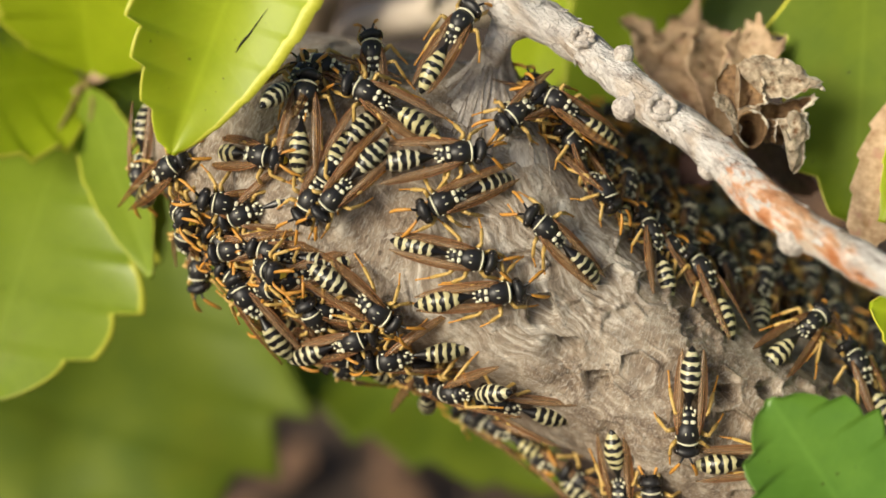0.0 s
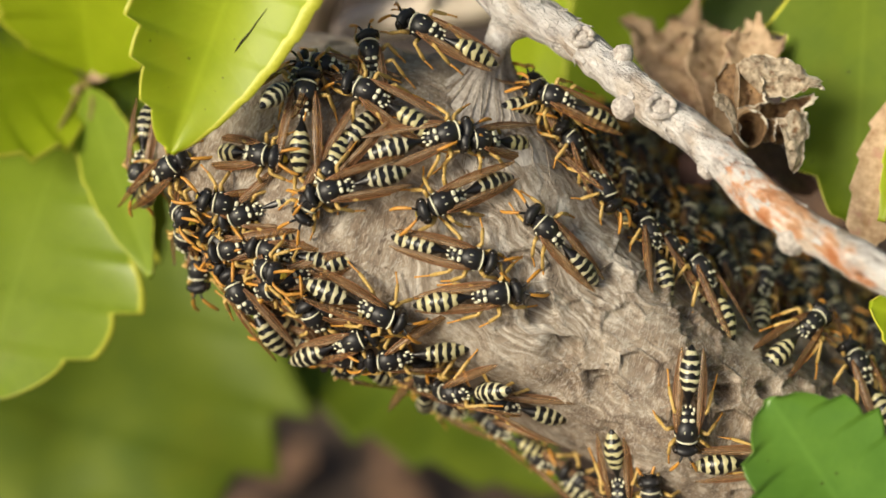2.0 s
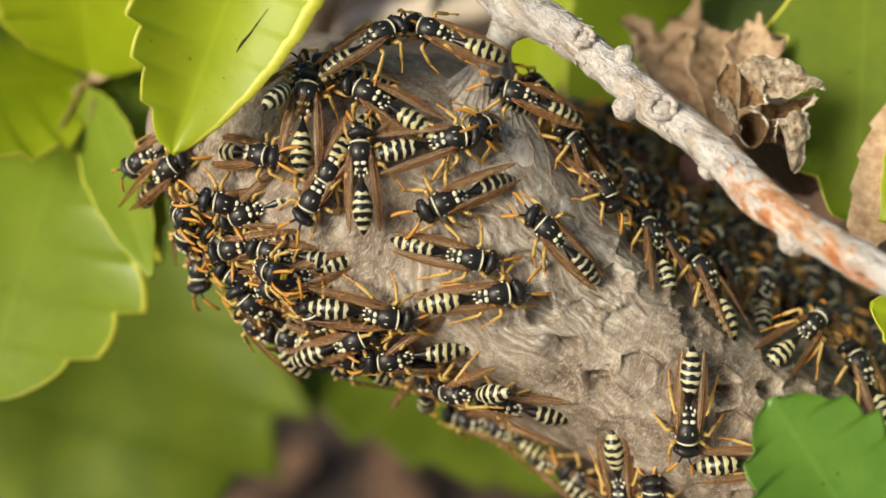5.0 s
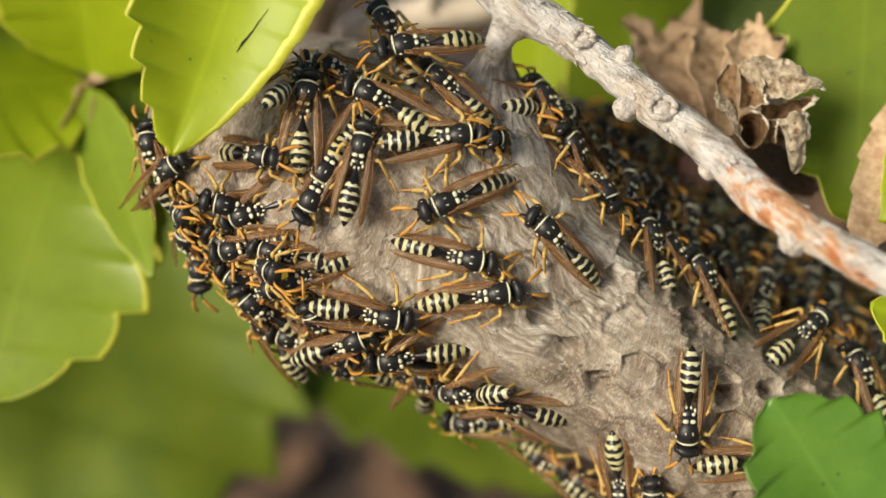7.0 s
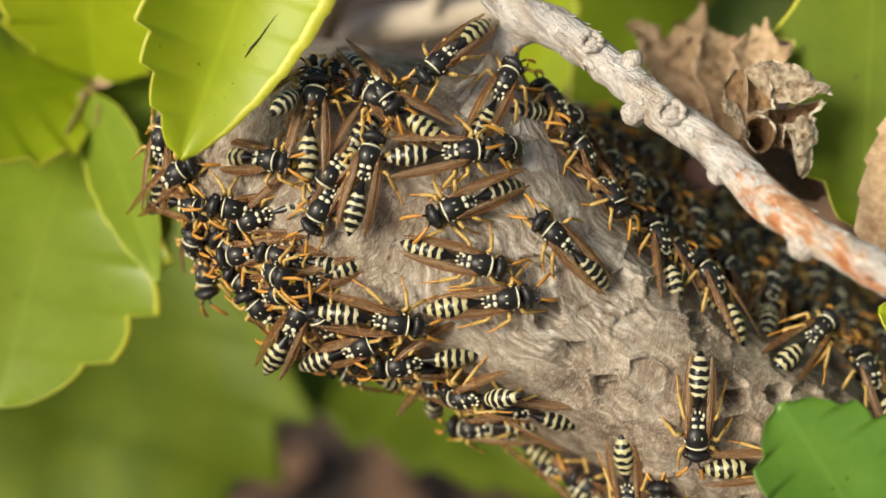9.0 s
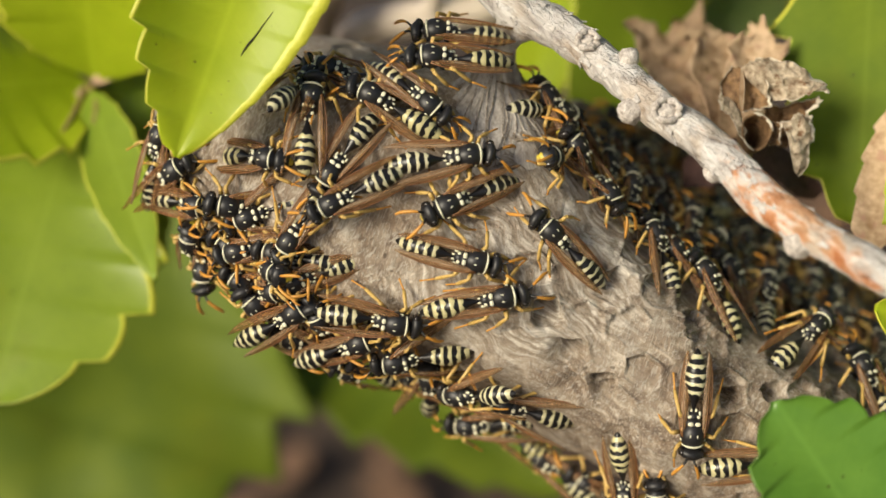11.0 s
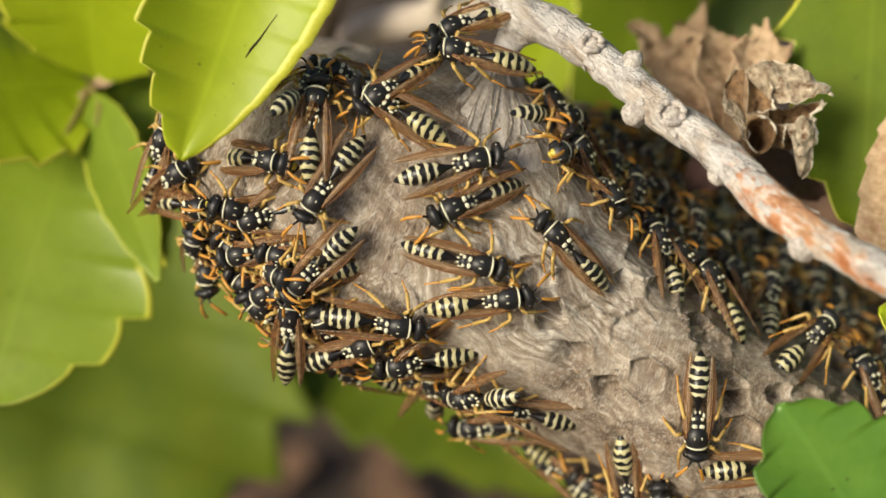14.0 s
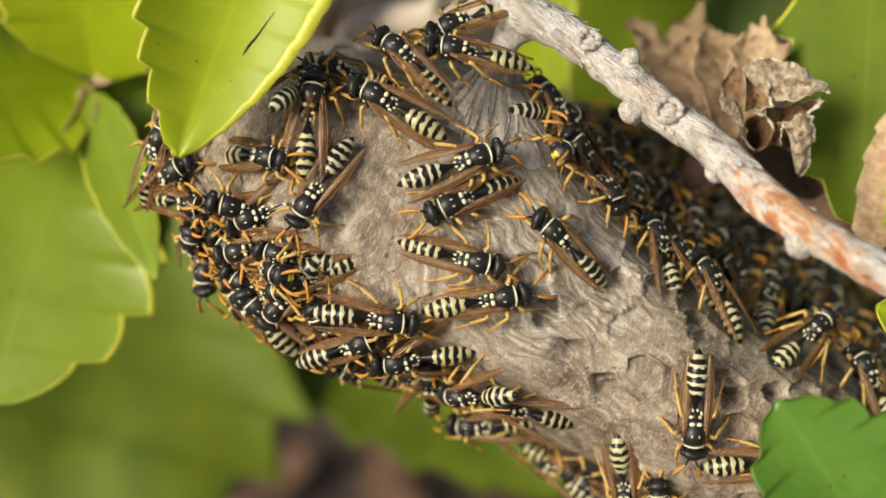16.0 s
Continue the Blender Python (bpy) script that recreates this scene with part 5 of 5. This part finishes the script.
def motions():
    stir(RESTING)
    # the broad leaf stirs a little about its stalk
    rest = SWAYING[0].matrix_basis.copy()
    turns = ((0, 0), (2, 0), (3, 0.8), (4, 0.6), (6.5, 0.8), (7.5, 1.4), (8.5, 2.2), (9, 2.3), (11.5, 1.4), (12.5, 0.8), (13.5, 0.4), (14.5, 0.1), (15.2, 0.7), (16, 1.3))
    walk(SWAYING[0], [(t, rest @ Matrix.Rotation(radians(a), 4, "Z")) for t, a in turns])
    # over the top of the nest, by the branch
    crawl(pattern, 1, [(0.0, 2.2, 25.2, 60, 5.5), (0.5, 0.6, 23.9, 88, 5.5), (1.0, 0.7, 25.9, 122, 5.5), (1.5, -1.6, 24.3, 138, 5.5), (2.0, -2.6, 23.4, 150, 5.5), (2.5, -2.1, 24.0, 146, 5.5), (3.0, -0.9, 26.5, 145, 5.5),
                       (3.5, -0.9, 26.5, 144, 5.5), (4.0, 0.2, 26.1, 142, 5.5), (6.5, -4.7, 21.3, 190, 5.0), (7.0, -5.3, 21.2, 192, 5.0), (7.5, -6.1, 21.0, 196, 4.0), (8.0, -3.7, 21.1, 210, 3.5), (8.5, -2.6, 21.0, 238, 4.0),
                       (9.0, -2.1, 21.0, 228, 3.0), (11.5, -2.7, 21.0, 177, 4.0), (12.0, -2.9, 21.0, 178, 4.0), (12.5, -2.6, 21.2, 177, 4.5), (13.0, -1.4, 21.3, 172, 5.0), (14.0, -0.6, 21.2, 170, 5.5), (16.0, -0.5, 21.3, 170, 5.0)], front=5.0)
    # from behind the top down over the front and back again
    crawl(pattern, 2, [(0.0, -9.0, 23.9, 95, -0.0), (2.0, -9.2, 23.8, 98, -0.0), (2.5, -8.6, 20.8, 60, 3.0), (3.0, -7.5, 20.9, 15, 3.5), (3.5, -9.3, 20.7, 50, 4.0), (4.0, -9.2, 20.9, 25, 5.5), (5.2, -7.6, 22.2, 45, 5.5), (6.5, -6.4, 23.0, 65, 5.5), (7.0, -7.7, 23.9, 110, 5.5), (7.2, -9.3, 23.5, 180, 5.5, 30), (7.5, -10.4, 22.5, 250, 5.5, 50),
                       (8.0, -9.0, 20.9, 272, 4.0, 55), (8.5, -10.2, 19.6, 276, 1.5, 50), (9.0, -8.6, 18.6, 305, 1.5, 15), (11.5, -1.9, 16.8, 322, 1.5), (12.0, -1.1, 17.7, 330, 1.5), (12.5, -0.6, 18.3, 346, 1.5), (13.0, -4.6, 17.5, 274, 1.5), (13.5, -6.5, 17.1, 248, 1.5),
                       (14.0, -9.1, 18.3, 218, 1.5), (14.5, -9.7, 19.1, 215, 1.5), (15.0, -10.1, 19.4, 202, 1.5), (15.5, -8.0, 21.0, 175, 2.0), (16.0, -7.0, 21.1, 135, 5.5)], front=6.0)
    # across the middle
    crawl(pattern, 4, [(0.0, -15.6, 6.1, 240, 0.5), (2.0, -15.4, 6.0, 241, 0.5), (4.0, -15.4, 6.0, 240, 0.5), (7.0, -15.6, 6.1, 241, 0.5), (9.0, -15.5, 5.5, 240, 0.5), (11.5, -19.8, 0.7, 235, 0.0), (12.5, -21.0, -0.7, 232, 0.0), (14.0, -22.7, -4.2, 215, 0.0), (16.0, -23.7, -5.9, 200, 0.0)])
    crawl(pattern, 5, [(0.0, -13.6, 9.4, 235, 0.0), (4.0, -13.5, 9.3, 235, 0.0), (9.0, -14.5, 9.5, 235, 0.0), (12.0, -13.8, 9.0, 235, 0.5), (13.0, -13.9, 8.3, 233, 1.0), (13.5, -15.1, 7.8, 234, 1.0), (14.0, -16.1, 6.6, 235, 1.0), (14.5, -16.1, 6.0, 237, 1.0), (15.0, -16.1, 5.9, 238, 1.0), (16.0, -16.8, 5.8, 238, 1.0)])
    crawl(pattern, 6, [(0.0, 1.7, 11.0, 8, 1.0), (0.5, 2.9, 10.9, 8, 1.0), (1.0, 1.1, 11.9, 12, 1.0), (1.5, 0.0, 12.9, 18, 1.0), (2.0, 0.2, 13.1, 16, 1.0), (2.5, 0.7, 12.8, 10, 1.0), (3.0, 0.4, 12.3, 6, 1.0), (3.5, 0.5, 12.8, 10, 1.0), (4.0, 0.8, 12.4, 14, 1.0), (6.5, 1.1, 13.1, 8, 1.0),
                       (7.0, 1.5, 13.0, 6, 1.0), (8.0, 2.4, 11.8, 0, 1.0), (8.5, 1.7, 11.7, 8, 1.0), (9.0, 1.5, 11.8, 5, 1.0), (11.5, 2.2, 10.9, 10, 1.0), (12.0, 1.7, 12.4, 52, 1.0), (12.5, 0.2, 12.8, 50, 1.0), (13.0, 0.8, 12.5, 36, 1.0), (13.5, 3.2, 11.5, 16, 1.0), (14.0, 2.6, 10.8, 15, 1.0),
                       (14.5, 3.4, 11.5, 22, 1.0), (15.0, 3.1, 10.9, 18, 1.0), (16.0, 3.1, 10.8, 20, 1.0)])
    crawl(pattern, 7, [(0.0, 8.6, 15.6, 222, 0.5, 10), (0.5, 6.9, 14.4, 215, 0.5, 10), (1.0, 5.8, 13.0, 206, 0.5, 25), (1.5, 5.4, 12.6, 200, 0.0, 30), (2.0, 4.6, 12.6, 192, 0.0, 30), (2.5, 5.6, 13.2, 186, 0.0, 28), (3.0, 6.3, 12.6, 186, 0.0, 30), (3.5, 5.9, 13.4, 186, 0.0, 35), (4.0, 4.1, 14.6, 190, 0.5, 45), (6.5, 6.6, 13.2, 205, -1.0, 60), (8.5, 6.4, 12.4, 150, -1.5, 55), (9.0, 7.2, 12.6, 190, -1.5, 62),
                       (11.5, 12.4, 10.7, 200, 0.5, 55), (12.0, 10.8, 11.8, 190, 0.5, 55), (12.5, 11.0, 12.0, 180, 0.5, 55), (13.0, 11.4, 12.4, 190, 0.5, 55), (13.5, 11.8, 12.6, 196, 0.5, 55), (14.0, 12.5, 11.6, 205, 0.5, 55), (15.0, 12.6, 11.6, 200, 0.5, 55), (16.0, 12.9, 11.5, 215, 0.5, 55)], spread=12)
    crawl(pattern, 8, [(0.0, 14.8, 19.0, 150, 0.0), (4.0, 12.8, 19.8, 165, 0.0), (6.5, 0.5, 19.2, 146, 0.5), (7.0, -1.0, 20.0, 140, 0.5), (7.5, -1.2, 19.9, 138, 0.5), (8.0, 0.1, 19.1, 130, 0.5), (8.5, 4.1, 19.9, 95, 0.5), (9.0, 6.6, 21.4, 64, 0.0), (10.2, 1.9, 21.7, 132, 5.5), (11.5, -2.8, 24.4, 195, 5.5), (12.0, -0.3, 26.3, 196, 5.5), (12.5, -0.4, 26.3, 197, 5.5), (13.0, -0.3, 23.7, 202, 5.5), (14.0, 0.9, 25.8, 206, 5.5), (15.0, 1.5, 25.5, 208, 5.5), (16.0, 0.9, 25.8, 206, 5.5)], front=6.5)
    # along the lower edge
    crawl(pattern, 9, [(0.0, -23.6, -4.9, 120, 1.0), (1.0, -24.7, -4.3, 120, 1.0), (2.0, -24.3, -4.5, 120, 1.0), (3.0, -24.8, -8.4, 125, 1.0), (4.0, -22.5, -8.5, 130, 1.0), (6.5, -24.7, -8.5, 128, 1.0), (7.5, -19.9, -8.1, 105, 1.0), (8.5, -18.6, -5.9, 64, 1.0), (9.0, -18.3, -6.6, 60, 1.0), (11.5, -18.4, -6.5, 32, 1.0),
                       (12.0, -19.5, -7.1, 42, 1.0), (13.0, -18.3, -5.8, 58, 1.0), (14.0, -19.3, -6.6, 80, 1.0), (15.0, -21.1, -7.8, 100, 1.0), (15.5, -22.9, -7.7, 116, 1.0), (16.0, -24.8, -4.8, 130, 1.0)])
    crawl(pattern, 10, [(0.0, -12.8, -12.4, -8, 0.0), (4.0, -12.0, -12.5, -10, 0.0), (9.0, -13.9, -12.1, -15, 0.0), (13.0, -14.5, -11.9, -18, 0.5), (14.0, -15.1, -11.6, -20, 0.5), (15.0, -16.5, -11.5, -22, 0.5), (16.0, -13.6, -12.1, -20, 0.0)])
    crawl(pattern, 11, [(0.0, -7.8, -6.8, -38, 0.5), (1.5, -7.7, -6.9, -36, 0.5), (2.0, -7.3, -7.1, -26, 0.5), (2.5, -7.0, -7.1, -14, 0.5), (4.0, -6.7, -7.3, -9, 0.5), (9.0, -6.5, -7.4, -10, 0.5), (12.0, -6.1, -7.8, -9, 0.5), (16.0, -6.8, -7.5, -8, 0.5)])
    crawl(pattern, 12, [(0.0, 5.2, -22.8, 158, 0.0), (1.0, 2.4, -21.8, 164, 0.0), (1.5, 1.7, -21.6, 166, 0.0), (2.5, 1.5, -21.5, 162, 0.0), (3.5, 3.5, -22.2, 170, 0.0), (4.0, 4.1, -22.5, 168, 0.0), (6.5, 3.8, -22.4, 186, 0.0), (9.0, 3.6, -22.3, 190, 0.0), (16.0, 3.7, -22.3, 190, 0.0)])
    # round the left end
    crawl(pattern, 13, [(0.0, -38.7, 10.2, 262, 0.0), (3.0, -38.9, 10.1, 262, 0.0), (4.0, -38.4, 10.8, 258, 0.0), (5.2, -37.4, 11.7, 190, 0.0), (6.5, -36.5, 12.7, 125, 0.0), (7.0, -36.4, 13.5, 100, 0.0), (8.0, -35.9, 14.6, 82, 0.0), (9.0, -35.7, 14.6, 76, 0.0), (11.5, -35.5, 14.5, 66, 0.0), (16.0, -35.8, 14.3, 62, 0.0)])
    crawl(pattern, 14, [(0.0, -31.8, 5.4, -18, 0.5, 52), (4.0, -31.8, 5.3, -16, 0.5, 52), (7.0, -31.9, 5.4, -14, 0.5, 52), (8.0, -31.7, 6.5, -6, 0.5, 30), (11.5, -30.5, 6.2, -4, 0.5, 20), (16.0, -31.1, 6.3, -4, 0.5, 20)])

    # the first wasp, across the middle
    crawl(pattern, 0, [(0.0, -12.7, 6.1, 228, 2.0), (0.5, -13.3, 6.1, 210, 2.0), (1.0, -13.1, 5.6, 218, 2.0), (1.5, -12.3, 6.1, 208, 2.0), (2.0, -12.9, 6.9, 195, 2.0), (2.5, -10.5, 7.6, 176, 2.0), (3.0, -9.5, 9.6, 140, 1.5), (3.5, -9.0, 9.4, 108, 1.5), (4.0, -9.8, 10.8, 103, 1.5),
                       (6.5, -9.6, 11.5, 77, 1.5), (7.0, -9.7, 12.0, 78, 1.5), (7.5, -10.0, 11.6, 78, 1.5), (8.0, -10.1, 11.8, 76, 1.5), (8.5, -9.4, 11.5, 73, 1.5), (9.0, -9.8, 11.3, 76, 1.5), (10.2, -12.3, 8.5, 150, 2.0), (11.5, -15.2, 4.2, 222, 2.0), (12.0, -17.1, 2.4, 222, 2.0),
                       (12.5, -16.7, -0.2, 228, 2.0), (13.0, -18.7, 0.4, 220, 2.0), (13.5, -18.6, -1.3, 228, 2.0), (14.0, -17.7, -2.6, 225, 1.5), (14.5, -17.1, -3.2, 221, 1.5), (15.0, -18.5, -5.2, 228, 1.0), (16.0, -20.9, -6.2, 230, 0.5)])


build_ground()
build_leaves()
build_far_branch()
build_branch()
build_flower()
build_nest()
pattern = build_wasp()
RESTING = colony(pattern)
motions()
